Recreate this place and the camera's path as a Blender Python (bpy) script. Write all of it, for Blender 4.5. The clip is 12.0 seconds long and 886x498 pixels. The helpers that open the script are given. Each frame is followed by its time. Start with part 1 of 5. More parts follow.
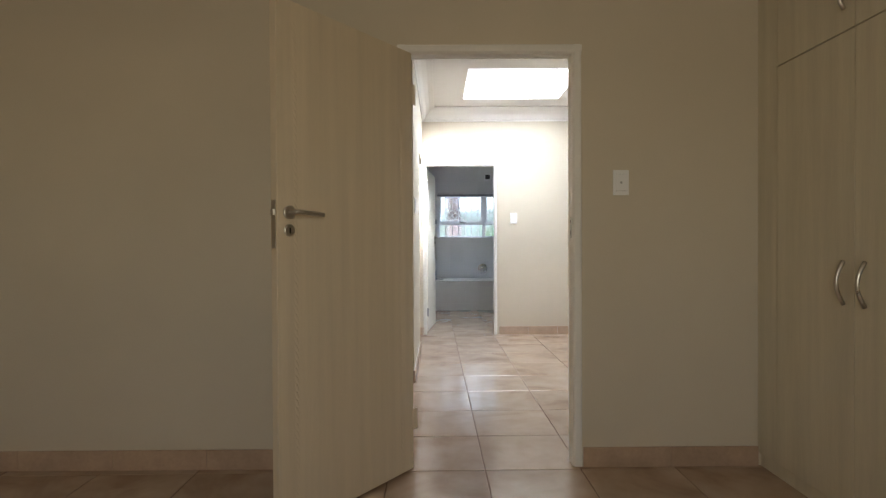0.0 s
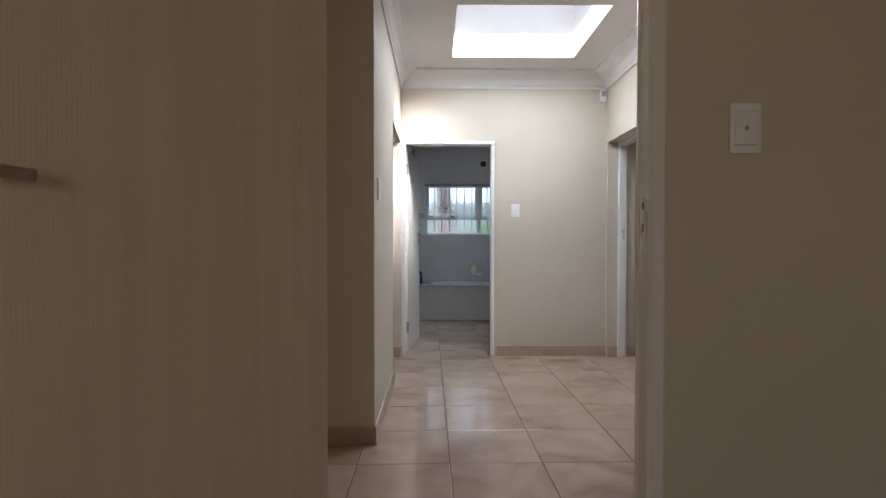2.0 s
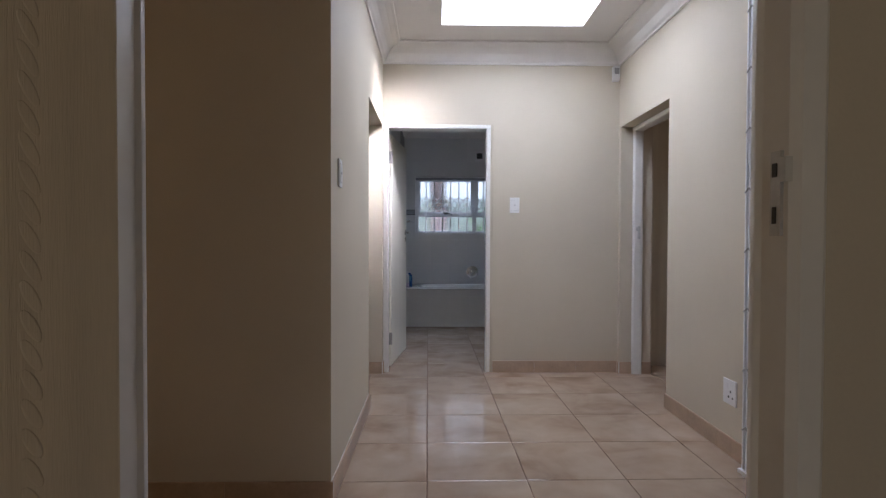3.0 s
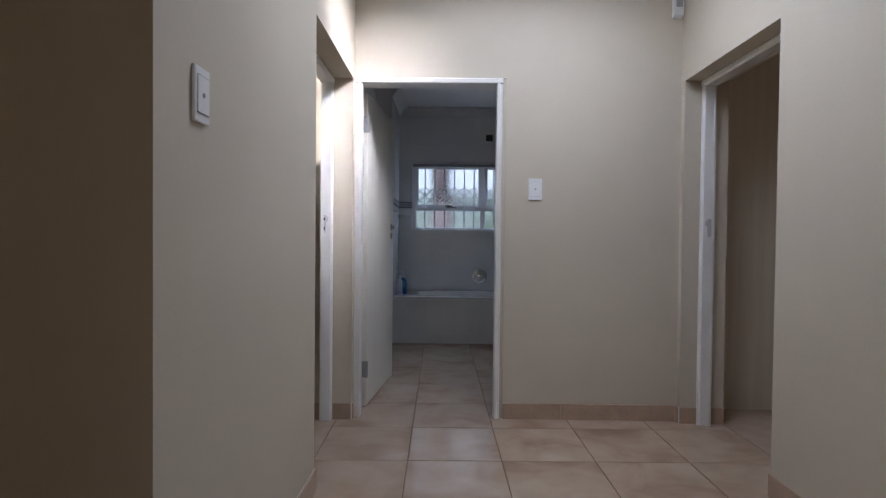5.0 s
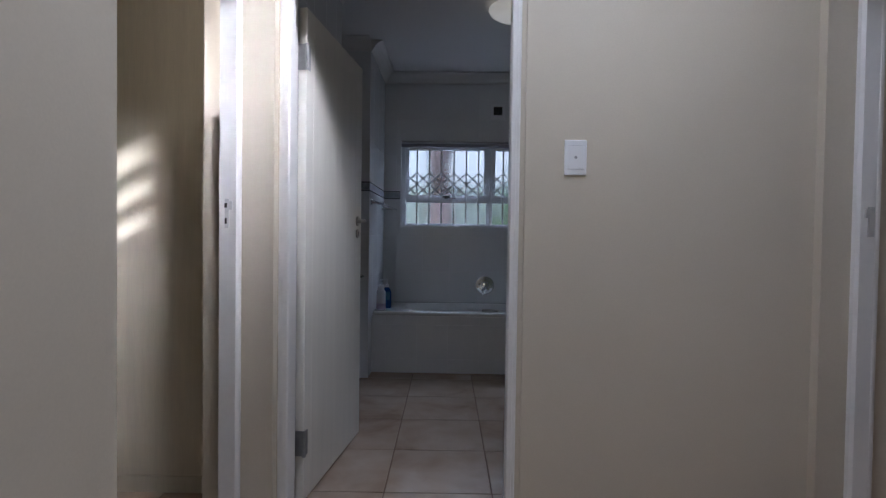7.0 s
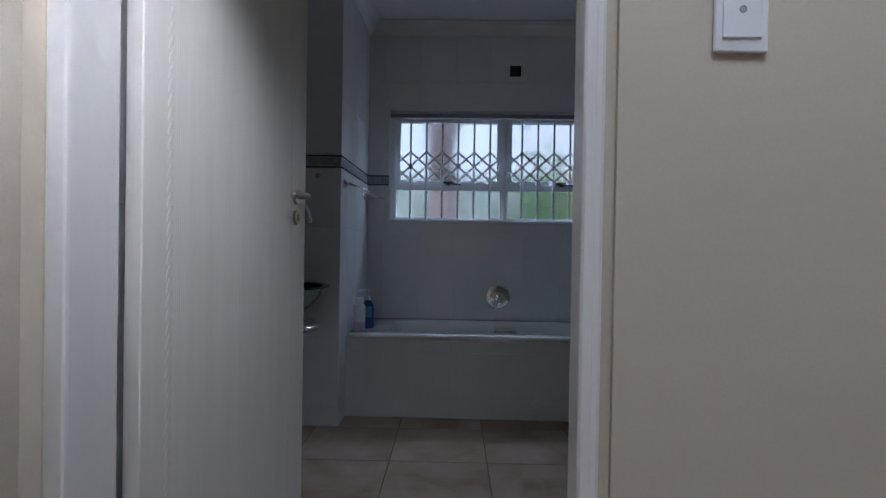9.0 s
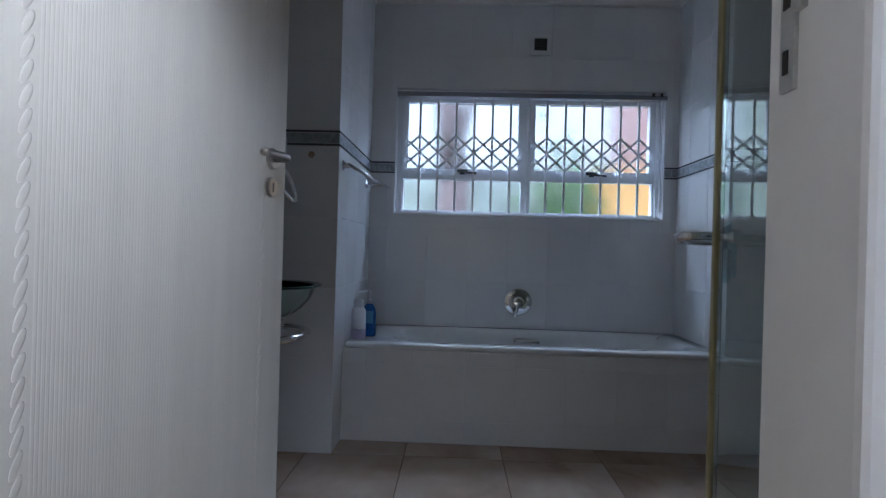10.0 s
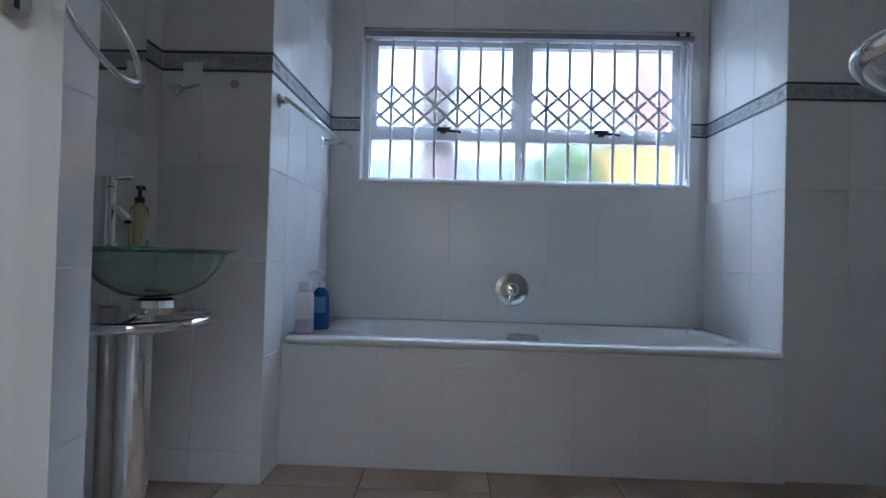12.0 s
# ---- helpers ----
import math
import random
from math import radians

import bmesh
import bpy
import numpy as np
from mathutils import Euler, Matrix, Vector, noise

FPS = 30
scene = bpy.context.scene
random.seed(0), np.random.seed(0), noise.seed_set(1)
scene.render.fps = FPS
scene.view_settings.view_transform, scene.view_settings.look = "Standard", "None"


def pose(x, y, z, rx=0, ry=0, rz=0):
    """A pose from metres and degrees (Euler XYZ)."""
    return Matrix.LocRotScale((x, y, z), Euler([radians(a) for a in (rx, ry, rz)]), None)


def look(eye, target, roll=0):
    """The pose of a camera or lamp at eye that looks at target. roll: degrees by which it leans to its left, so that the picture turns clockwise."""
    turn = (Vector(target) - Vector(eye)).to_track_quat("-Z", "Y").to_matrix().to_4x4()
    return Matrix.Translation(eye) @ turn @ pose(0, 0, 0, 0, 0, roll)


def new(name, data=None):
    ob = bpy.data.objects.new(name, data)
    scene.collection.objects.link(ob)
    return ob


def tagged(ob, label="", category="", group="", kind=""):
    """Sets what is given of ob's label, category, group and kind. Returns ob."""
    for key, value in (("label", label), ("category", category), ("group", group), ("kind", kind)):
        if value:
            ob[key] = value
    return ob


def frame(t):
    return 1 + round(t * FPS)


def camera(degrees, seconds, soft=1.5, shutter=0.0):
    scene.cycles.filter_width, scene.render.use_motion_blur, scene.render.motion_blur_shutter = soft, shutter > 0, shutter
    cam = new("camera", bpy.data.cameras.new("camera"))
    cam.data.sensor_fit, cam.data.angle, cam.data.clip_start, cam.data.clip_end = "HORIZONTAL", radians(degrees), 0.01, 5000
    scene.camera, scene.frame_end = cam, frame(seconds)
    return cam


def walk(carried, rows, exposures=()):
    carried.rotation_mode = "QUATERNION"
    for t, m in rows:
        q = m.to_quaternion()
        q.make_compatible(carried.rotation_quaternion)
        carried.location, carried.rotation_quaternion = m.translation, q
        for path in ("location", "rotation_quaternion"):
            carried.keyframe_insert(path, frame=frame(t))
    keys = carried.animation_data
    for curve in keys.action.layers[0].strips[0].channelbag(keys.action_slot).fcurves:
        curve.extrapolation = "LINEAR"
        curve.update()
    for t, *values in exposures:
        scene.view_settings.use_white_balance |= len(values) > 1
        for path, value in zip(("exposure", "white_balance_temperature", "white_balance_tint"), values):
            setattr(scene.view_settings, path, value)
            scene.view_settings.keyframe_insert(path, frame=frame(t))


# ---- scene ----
cam = camera(78.9, 12.0, soft=1.3)
PATH = [
    (0, (0.543, 1.973, 1.105), (0.553, 3.973, 1.085), -0.3),
    (0.5, (0.562, 2.31, 1.106), (0.572, 4.309, 1.079), -0.2),
    (1, (0.564, 2.633, 1.12), (0.58, 4.633, 1.088), -0.1),
    (1.5, (0.624, 2.966, 1.129), (0.648, 4.966, 1.097), 0.0),
    (2, (0.67, 3.294, 1.126), (0.695, 5.294, 1.092), 0.0),
    (2.5, (0.695, 3.636, 1.134), (0.722, 5.636, 1.096), 0.2),
    (3, (0.767, 3.977, 1.125), (0.797, 5.976, 1.087), 0.2),
    (3.2, (0.808, 4.092, 1.119), (0.828, 6.092, 1.082), 0.2),
    (4.8, (0.894, 5.091, 1.109), (0.888, 7.09, 1.074), 0.4),
    (5, (0.897, 5.209, 1.101), (0.885, 7.209, 1.063), 0.6),
    (5.5, (0.881, 5.529, 1.116), (0.871, 7.529, 1.072), 0.7),
    (6, (0.926, 5.859, 1.124), (0.914, 7.858, 1.077), 0.7),
    (6.5, (0.953, 6.167, 1.101), (0.931, 8.166, 1.06), 0.6),
    (7, (0.988, 6.493, 1.109), (0.951, 8.492, 1.064), 0.8),
    (7.5, (1.022, 6.803, 1.108), (0.983, 8.802, 1.063), 0.7),
    (9.5, (0.985, 7.897, 1.009), (0.914, 9.896, 1.002), 1.2),
    (10, (0.930, 8.127, 0.983), (0.859, 10.126, 0.983), 1.6),
    (10.5, (0.937, 8.325, 0.963), (0.874, 10.324, 0.961), 1.6),
    (11, (0.971, 8.499, 0.933), (0.907, 10.498, 0.942), 1.6),
    (11.5, (1.007, 8.643, 0.883), (0.932, 10.641, 0.896), 1.6),
    (12, (1.015, 8.772, 0.824), (0.956, 10.771, 0.849), 1.6),
]
EXPOSURES = [(0, 0.86, 6220, 11.5), (1.5, 0.24, 6150, 13), (2.5, -0.12, 6000, 17), (3, -0.28, 5960, 19), (5, -0.64, 5850, 18), (6.5, -0.74, 5770, 18.5), (7.5, -0.93, 5700, 18), (9.5, -0.60, 5570, 15.5), (10, -0.18, 5500, 14.5), (10.5, 0.06, 5450, 13.5), (11, 0.24, 5500, 13.5), (12, 0.63, 5520, 13.5)]
walk(cam, [(t, look(eye, target, roll)) for t, eye, target, roll in PATH], EXPOSURES)

# ---- world, sun and large lights ----
world = bpy.data.worlds.new("sky")
scene.world = world
world.use_nodes = True
wn = world.node_tree.nodes
sky = wn.new("ShaderNodeTexSky")
sky.sky_type = "NISHITA"
sky.sun_disc = False
sky.sun_elevation, sky.sun_rotation = radians(52), radians(150)
wn["Background"].inputs["Strength"].default_value = 0.12
world.node_tree.links.new(sky.outputs["Color"], wn["Background"].inputs["Color"])


def area_light(name, m, sx, sy, watts, colour, spread=180):
    d = bpy.data.lights.new(name, "AREA")
    d.shape, d.size, d.size_y, d.energy, d.color = "RECTANGLE", sx, sy, watts, colour
    d.spread = radians(spread)
    ob = new(name, d)
    ob.matrix_world = m
    return ob


sun = new("sun", bpy.data.lights.new("sun", "SUN"))
sun.data.energy, sun.data.angle, sun.data.color = 3.0, radians(0.6), (1.0, 0.95, 0.86)
sun.matrix_world = look((0, 0, 20), (6.1, 10.6, 4.4))

SKYLIGHT_WATTS = 42
area_light("skylight_daylight", look((1.345, 7.52, 2.93), (1.345, 7.521, 0)), 1.06, 1.05, SKYLIGHT_WATTS, (0.83, 0.91, 1.0))
# added lamp standing in for low sun through the milky sheet, towards the far corner
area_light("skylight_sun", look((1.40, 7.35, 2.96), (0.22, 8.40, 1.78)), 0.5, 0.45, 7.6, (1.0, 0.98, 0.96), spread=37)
area_light("bathroom_window_daylight", look((1.34, 12.5, 2.95), (1.34, 10.4, 1.0)), 3.4, 1.0, 190, (0.64, 0.80, 1.0))
area_light("bedroom_window_daylight", look((0.20, -0.30, 1.5), (0.20, 3.0, 1.35)), 1.9, 1.2, 18.5, (1.0, 0.90, 0.66))
area_light("garden_door_daylight", look((-2.1, 12.6, 3.0), (-2.1, 10.0, 0.8)), 1.9, 1.8, 240, (0.92, 0.95, 1.0))
# added fill: an unseen orange lamp that warms the passage wall
area_light("passage_window_daylight", look((-3.40, 5.5, 1.75), (-2.0, 5.6, 1.7)), 0.8, 0.9, 6.0, (1.0, 0.60, 0.14))
area_light("porch_door_daylight", look((4.3, 5.5, 1.2), (2.0, 5.7, 1.0)), 0.9, 1.9, 0.9, (0.80, 0.90, 1.0))
# added lamp for an assumed, unseen window; it brightens the cupboard panel
area_light("side_room_window_daylight", look((5.75, 7.4, 1.6), (2.9, 8.6, 1.2)), 0.95, 0.95, 8, (1.0, 0.80, 0.62))
# added spot standing in for reflected sunlight, its beam cut by unseen boards
glint = bpy.data.lights.new("reflected_sun_spot", "SPOT")
glint.energy, glint.spot_size, glint.spot_blend, glint.shadow_soft_size, glint.color = 7400, radians(60), 0.2, 0.004, (1.0, 0.97, 0.92)
new("reflected_sun_spot", glint).matrix_world = look((-4.1, 7.75, -0.05), (0.25, 8.46, 1.82))


# ---- materials ----
def nodes_of(name):
    m = bpy.data.materials.new(name)
    m.use_nodes = True
    t = m.node_tree
    return m, t, t.nodes["Principled BSDF"]


def plain(name, colour, rough=0.5, metal=0.0, vary=0.08, scale=6.0, fine=90.0, bump=0.05, stretch=(1, 1, 1), coat=0.0, piece=0.0, spec=0.5):
    """A surface with soft stains, fine grain and relief."""
    m, t, b = nodes_of(name)
    n, l = t.nodes, t.links
    co = n.new("ShaderNodeTexCoord")
    mp = n.new("ShaderNodeMapping")
    mp.inputs["Scale"].default_value = stretch
    l.new(co.outputs["Object"], mp.inputs["Vector"])
    big, small = n.new("ShaderNodeTexNoise"), n.new("ShaderNodeTexNoise")
    big.inputs["Scale"].default_value, big.inputs["Detail"].default_value = scale, 5
    small.inputs["Scale"].default_value, small.inputs["Detail"].default_value = fine, 3
    for k in (big, small):
        l.new(mp.outputs["Vector"], k.inputs["Vector"])
    add = n.new("ShaderNodeMath")
    add.operation = "ADD"
    half = n.new("ShaderNodeMath")
    half.operation, half.inputs[1].default_value = "MULTIPLY", 0.45
    l.new(small.outputs["Fac"], half.inputs[0])
    l.new(big.outputs["Fac"], add.inputs[0])
    l.new(half.outputs[0], add.inputs[1])
    ramp = n.new("ShaderNodeMapRange")
    ramp.inputs["From Min"].default_value, ramp.inputs["From Max"].default_value = 0.45, 1.0
    ramp.inputs["To Min"].default_value, ramp.inputs["To Max"].default_value = 1 - vary, 1 + vary
    l.new(add.outputs[0], ramp.inputs["Value"])
    mix = n.new("ShaderNodeVectorMath")
    mix.operation = "SCALE"
    mix.inputs[0].default_value = colour
    if piece:
        info = n.new("ShaderNodeObjectInfo")
        pr = n.new("ShaderNodeMapRange")
        pr.inputs["To Min"].default_value, pr.inputs["To Max"].default_value = 1 - piece, 1 + piece
        l.new(info.outputs["Random"], pr.inputs["Value"])
        mul = n.new("ShaderNodeMath")
        mul.operation = "MULTIPLY"
        l.new(ramp.outputs[0], mul.inputs[0])
        l.new(pr.outputs[0], mul.inputs[1])
        l.new(mul.outputs[0], mix.inputs["Scale"])
    else:
        l.new(ramp.outputs[0], mix.inputs["Scale"])
    l.new(mix.outputs[0], b.inputs["Base Color"])
    rr = n.new("ShaderNodeMapRange")
    rr.inputs["To Min"].default_value, rr.inputs["To Max"].default_value = max(0.02, rough * 0.8), min(1.0, rough * 1.2)
    l.new(big.outputs["Fac"], rr.inputs["Value"])
    l.new(rr.outputs[0], b.inputs["Roughness"])
    b.inputs["Metallic"].default_value = metal
    b.inputs["Coat Weight"].default_value = coat
    b.inputs["Specular IOR Level"].default_value = spec
    if bump:
        bp = n.new("ShaderNodeBump")
        bp.inputs["Strength"].default_value, bp.inputs["Distance"].default_value = bump, 0.004
        l.new(small.outputs["Fac"], bp.inputs["Height"])
        l.new(bp.outputs["Normal"], b.inputs["Normal"])
    return m


def floor_tile_material():
    """Glazed ceramic in mottled sand and terracotta, each tile clouded in its own way."""
    m, t, b = nodes_of("glazed_floor_tile")
    n, l = t.nodes, t.links
    co, info = n.new("ShaderNodeTexCoord"), n.new("ShaderNodeObjectInfo")
    off = n.new("ShaderNodeVectorMath")
    off.operation = "SCALE"
    off.inputs[0].default_value = (37.0, 19.0, 11.0)
    l.new(info.outputs["Random"], off.inputs["Scale"])
    mv = n.new("ShaderNodeVectorMath")
    mv.operation = "ADD"
    l.new(co.outputs["Object"], mv.inputs[0])
    l.new(off.outputs[0], mv.inputs[1])
    cloud, veil, speck = (n.new("ShaderNodeTexNoise") for _ in range(3))
    for k, s, d, w in ((cloud, 2.6, 4, 0.7), (veil, 7.0, 5, 0.3), (speck, 150.0, 2, 0.0)):
        k.inputs["Scale"].default_value, k.inputs["Detail"].default_value, k.inputs["Distortion"].default_value = s, d, w
        l.new(mv.outputs[0], k.inputs["Vector"])
    r = n.new("ShaderNodeValToRGB")
    e = r.color_ramp.elements
    e[0].position, e[0].color = 0.30, (0.33, 0.225, 0.155, 1)
    e[1].position, e[1].color = 0.74, (0.50, 0.395, 0.305, 1)
    mid = e.new(0.48)
    mid.color = (0.43, 0.32, 0.235, 1)
    l.new(cloud.outputs["Fac"], r.inputs["Fac"])
    veil_mix = n.new("ShaderNodeMix")
    veil_mix.data_type, veil_mix.blend_type = "RGBA", "MULTIPLY"
    vr = n.new("ShaderNodeValToRGB")
    vr.color_ramp.elements[0].position, vr.color_ramp.elements[0].color = 0.3, (0.90, 0.88, 0.86, 1)
    vr.color_ramp.elements[1].position, vr.color_ramp.elements[1].color = 0.62, (1.04, 1.035, 1.03, 1)
    l.new(veil.outputs["Fac"], vr.inputs["Fac"])
    veil_mix.inputs["Factor"].default_value = 1.0
    l.new(r.outputs["Color"], veil_mix.inputs["A"])
    l.new(vr.outputs["Color"], veil_mix.inputs["B"])
    l.new(veil_mix.outputs["Result"], b.inputs["Base Color"])
    rr = n.new("ShaderNodeMapRange")
    rr.inputs["To Min"].default_value, rr.inputs["To Max"].default_value = 0.115, 0.185
    l.new(veil.outputs["Fac"], rr.inputs["Value"])
    l.new(rr.outputs[0], b.inputs["Roughness"])
    b.inputs["Specular IOR Level"].default_value = 0.68
    bp = n.new("ShaderNodeBump")
    bp.inputs["Strength"].default_value, bp.inputs["Distance"].default_value = 0.02, 0.003
    l.new(veil.outputs["Fac"], bp.inputs["Height"])
    l.new(bp.outputs["Normal"], b.inputs["Normal"])
    return m


def glass_material(name, colour=(1, 1, 1), rough=0.0, ior=1.45, relief=0.0, grain=40.0):
    m, t, b = nodes_of(name)
    b.inputs["Base Color"].default_value = (*colour, 1)
    b.inputs["Roughness"].default_value = rough
    b.inputs["IOR"].default_value = ior
    b.inputs["Transmission Weight"].default_value = 1.0
    if relief:
        n, l = t.nodes, t.links
        co, no, bp = n.new("ShaderNodeTexCoord"), n.new("ShaderNodeTexNoise"), n.new("ShaderNodeBump")
        no.inputs["Scale"].default_value = grain
        bp.inputs["Strength"].default_value, bp.inputs["Distance"].default_value = relief, 0.004
        l.new(co.outputs["Object"], no.inputs["Vector"])
        l.new(no.outputs["Fac"], bp.inputs["Height"])
        l.new(bp.outputs["Normal"], b.inputs["Normal"])
    return m


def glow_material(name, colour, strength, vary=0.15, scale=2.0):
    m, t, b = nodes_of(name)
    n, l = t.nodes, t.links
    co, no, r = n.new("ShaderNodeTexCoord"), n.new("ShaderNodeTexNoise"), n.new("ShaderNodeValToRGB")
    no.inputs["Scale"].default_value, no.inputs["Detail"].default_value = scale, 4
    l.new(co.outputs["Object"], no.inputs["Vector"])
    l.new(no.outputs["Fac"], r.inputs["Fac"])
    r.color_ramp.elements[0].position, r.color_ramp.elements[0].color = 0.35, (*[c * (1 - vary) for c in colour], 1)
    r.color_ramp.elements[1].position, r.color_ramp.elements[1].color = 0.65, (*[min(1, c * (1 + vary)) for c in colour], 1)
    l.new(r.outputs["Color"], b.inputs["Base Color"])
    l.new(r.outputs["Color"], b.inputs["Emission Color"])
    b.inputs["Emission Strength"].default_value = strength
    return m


WALL = plain("cream_wall_paint", (0.61, 0.545, 0.435), 0.62, vary=0.05, scale=1.6, fine=150, bump=0.10, spec=0.3)
# brown paint made darker to carry the unlit side room's shade
SIDE_WALL = plain("shade_darkened_wall_paint", (0.30, 0.215, 0.145), 0.62, vary=0.06, scale=1.6, fine=150, bump=0.10, spec=0.3)
CEILING = plain("white_ceiling_paint", (0.80, 0.78, 0.76), 0.7, vary=0.02, scale=1.5, fine=120, bump=0.05, spec=0.3)
CORNICE = plain("white_plaster_cornice", (0.80, 0.78, 0.75), 0.6, vary=0.03, scale=5, fine=60, bump=0.12, spec=0.3)
FRAME = plain("white_enamel_frame", (0.80, 0.785, 0.75), 0.32, vary=0.04, scale=3, fine=45, bump=0.02)
DOOR = plain("white_woodgrain_door", (0.80, 0.77, 0.69), 0.38, vary=0.05, scale=2.5, fine=60, bump=0.04, stretch=(9, 9, 0.5))
# the door finish again, with the bedroom's dim warm light put into its colour
DOOR_WARM_LIT = plain("warm_lit_woodgrain_door", (0.66, 0.565, 0.42), 0.40, vary=0.075, scale=2.5, fine=70, bump=0.22, stretch=(11, 11, 0.4))
CUPBOARD = plain("cream_ash_laminate", (0.66, 0.60, 0.47), 0.42, vary=0.09, scale=3, fine=40, bump=0.08, stretch=(7, 7, 0.35))
FLOOR_TILE = floor_tile_material()
GROUT = plain("brown_floor_grout", (0.16, 0.085, 0.05), 0.85, vary=0.25, scale=14, fine=200, bump=0.3)
SKIRTING = plain("sand_tile_skirting", (0.46, 0.33, 0.235), 0.36, vary=0.16, scale=7, fine=60, bump=0.06, piece=0.08)
WHITE_TILE = plain("white_glazed_wall_tile", (0.80, 0.80, 0.79), 0.21, vary=0.025, scale=3, fine=30, bump=0.03, piece=0.02)
TILE_GROUT = plain("pale_tile_grout", (0.78, 0.775, 0.76), 0.7, vary=0.08, scale=10, fine=150, bump=0.2)
BAND = plain("grey_marbled_border_tile", (0.38, 0.40, 0.43), 0.22, vary=0.35, scale=30, fine=120, bump=0.35, piece=0.07)
BAND_DARK = plain("slate_border_strip", (0.10, 0.10, 0.115), 0.25, vary=0.2, scale=20, fine=120, bump=0.1)
ENAMEL = plain("white_bath_enamel", (0.82, 0.82, 0.80), 0.10, vary=0.015, scale=3, fine=20, bump=0.0, coat=0.3)
CHROME = plain("polished_chrome", (0.80, 0.80, 0.80), 0.07, metal=1.0, vary=0.04, scale=20, fine=200, bump=0.02)
STEEL = plain("brushed_steel", (0.52, 0.49, 0.44), 0.30, metal=1.0, vary=0.10, scale=20, fine=250, bump=0.05)
PALE_STEEL = plain("satin_nickel", (0.60, 0.60, 0.58), 0.42, metal=0.55, vary=0.12, scale=30, fine=250, bump=0.05)
HINGE_STEEL = plain("zinc_hinge_steel", (0.36, 0.36, 0.36), 0.42, metal=0.8, vary=0.15, scale=30, fine=250, bump=0.05)
DARK_METAL = plain("dark_lock_metal", (0.06, 0.055, 0.05), 0.4, metal=0.6, vary=0.2, scale=30, fine=200)
GOLD = plain("gold_anodised_trim", (0.42, 0.35, 0.19), 0.40, metal=0.75, vary=0.12, scale=12, fine=140)
SWITCH = plain("white_switch_plastic", (0.83, 0.83, 0.83), 0.3, vary=0.01, scale=5, fine=50, bump=0.01)
SWITCH_GREY = plain("grey_switch_line", (0.38, 0.38, 0.38), 0.5, vary=0.05)
BLACK = plain("black_plastic", (0.02, 0.02, 0.022), 0.35, vary=0.15, scale=20)
ALUMINIUM = plain("white_window_aluminium", (0.80, 0.81, 0.83), 0.3, vary=0.03, scale=6, fine=80)
BAR = plain("white_burglar_bar_enamel", (0.80, 0.81, 0.83), 0.32, vary=0.06, scale=10, fine=120, bump=0.1)
BLIND = plain("grey_blind_headrail", (0.30, 0.31, 0.34), 0.4, vary=0.06, scale=8)
FROSTED = glass_material("obscured_window_glass", (0.97, 0.98, 1.0), 0.20, relief=0.12, grain=110)
CLEAR = glass_material("clear_shower_glass", (0.90, 0.96, 0.94), 0.0)
GREEN_GLASS = glass_material("green_basin_glass", (0.84, 0.95, 0.91), 0.03, ior=1.22)
GREEN_EDGE = glass_material("deep_green_glass_rim", (0.10, 0.34, 0.28), 0.05)
MIRROR = plain("silvered_mirror", (0.86, 0.88, 0.87), 0.02, metal=1.0, vary=0.01, bump=0.0)
LAMP_GLASS = glow_material("opal_lamp_glass", (1.0, 0.94, 0.78), 0.5, vary=0.02)
BLUE_LIQUID = plain("blue_bottle_plastic", (0.02, 0.10, 0.30), 0.2, vary=0.1, scale=20)
BLUE_LABEL = plain("pale_blue_label", (0.06, 0.26, 0.42), 0.35, vary=0.2, scale=25)
PINK = plain("pale_lilac_plastic", (0.58, 0.48, 0.63), 0.35, vary=0.1, scale=20)
WHITE_PLASTIC = plain("white_bottle_plastic", (0.80, 0.80, 0.82), 0.3, vary=0.03, scale=14)
YELLOW_SOAP = glass_material("yellow_soap", (0.88, 0.80, 0.48), 0.15)
LIGHT_BLUE = plain("pale_blue_plastic", (0.36, 0.62, 0.72), 0.35, vary=0.06, scale=20)
TREE_BARK = plain("brown_bark", (0.115, 0.08, 0.075), 0.9, vary=0.3, scale=9, bump=0.4)
LEAF = plain("green_foliage", (0.09, 0.19, 0.05), 0.6, vary=0.4, scale=12)
# ochre wall outside: its sunlight is put in as emission
ORANGE_WALL = glow_material("glowing_ochre_garden_wall", (0.80, 0.48, 0.16), 0.26, vary=0.08)
# the gable glows faintly in place of sun falling on it
PINK_WALL = glow_material("glowing_brick_gable", (0.46, 0.31, 0.28), 0.12, vary=0.12)
# garden card that gives off its own daylight
GARDEN = glow_material("glowing_garden_distance", (0.55, 0.72, 0.62), 0.9, vary=0.45, scale=1.5)
BRIGHT_SKY = glow_material("bright_white_sky", (0.80, 0.90, 1.0), 0.62, vary=0.05, scale=0.6)
# hedge made to glow so that it looks sunlit
HEDGE = glow_material("glowing_pale_hedge", (0.40, 0.50, 0.46), 0.16, vary=0.4, scale=3.0)
CURTAIN = plain("white_sheer_curtain", (0.74, 0.72, 0.70), 0.8, vary=0.06, scale=6)
BROWN_WOOD = plain("brown_stained_wood", (0.17, 0.115, 0.075), 0.5, vary=0.2, scale=4, fine=60, stretch=(0.5, 6, 6))


# ---- building helpers ----
ROOT = {}
AT = Vector((0, 0, 0))  # the corner from which the things of a room are set out


def thing(name, loc, label, category, group="", kind="", turn=0.0):
    ob = new(name)
    ob.empty_display_size = 0.1
    m = pose(*(Vector(loc) + AT), 0, 0, turn)
    ob.matrix_world = m
    ROOT[ob] = m
    return tagged(ob, label, category, group, kind)


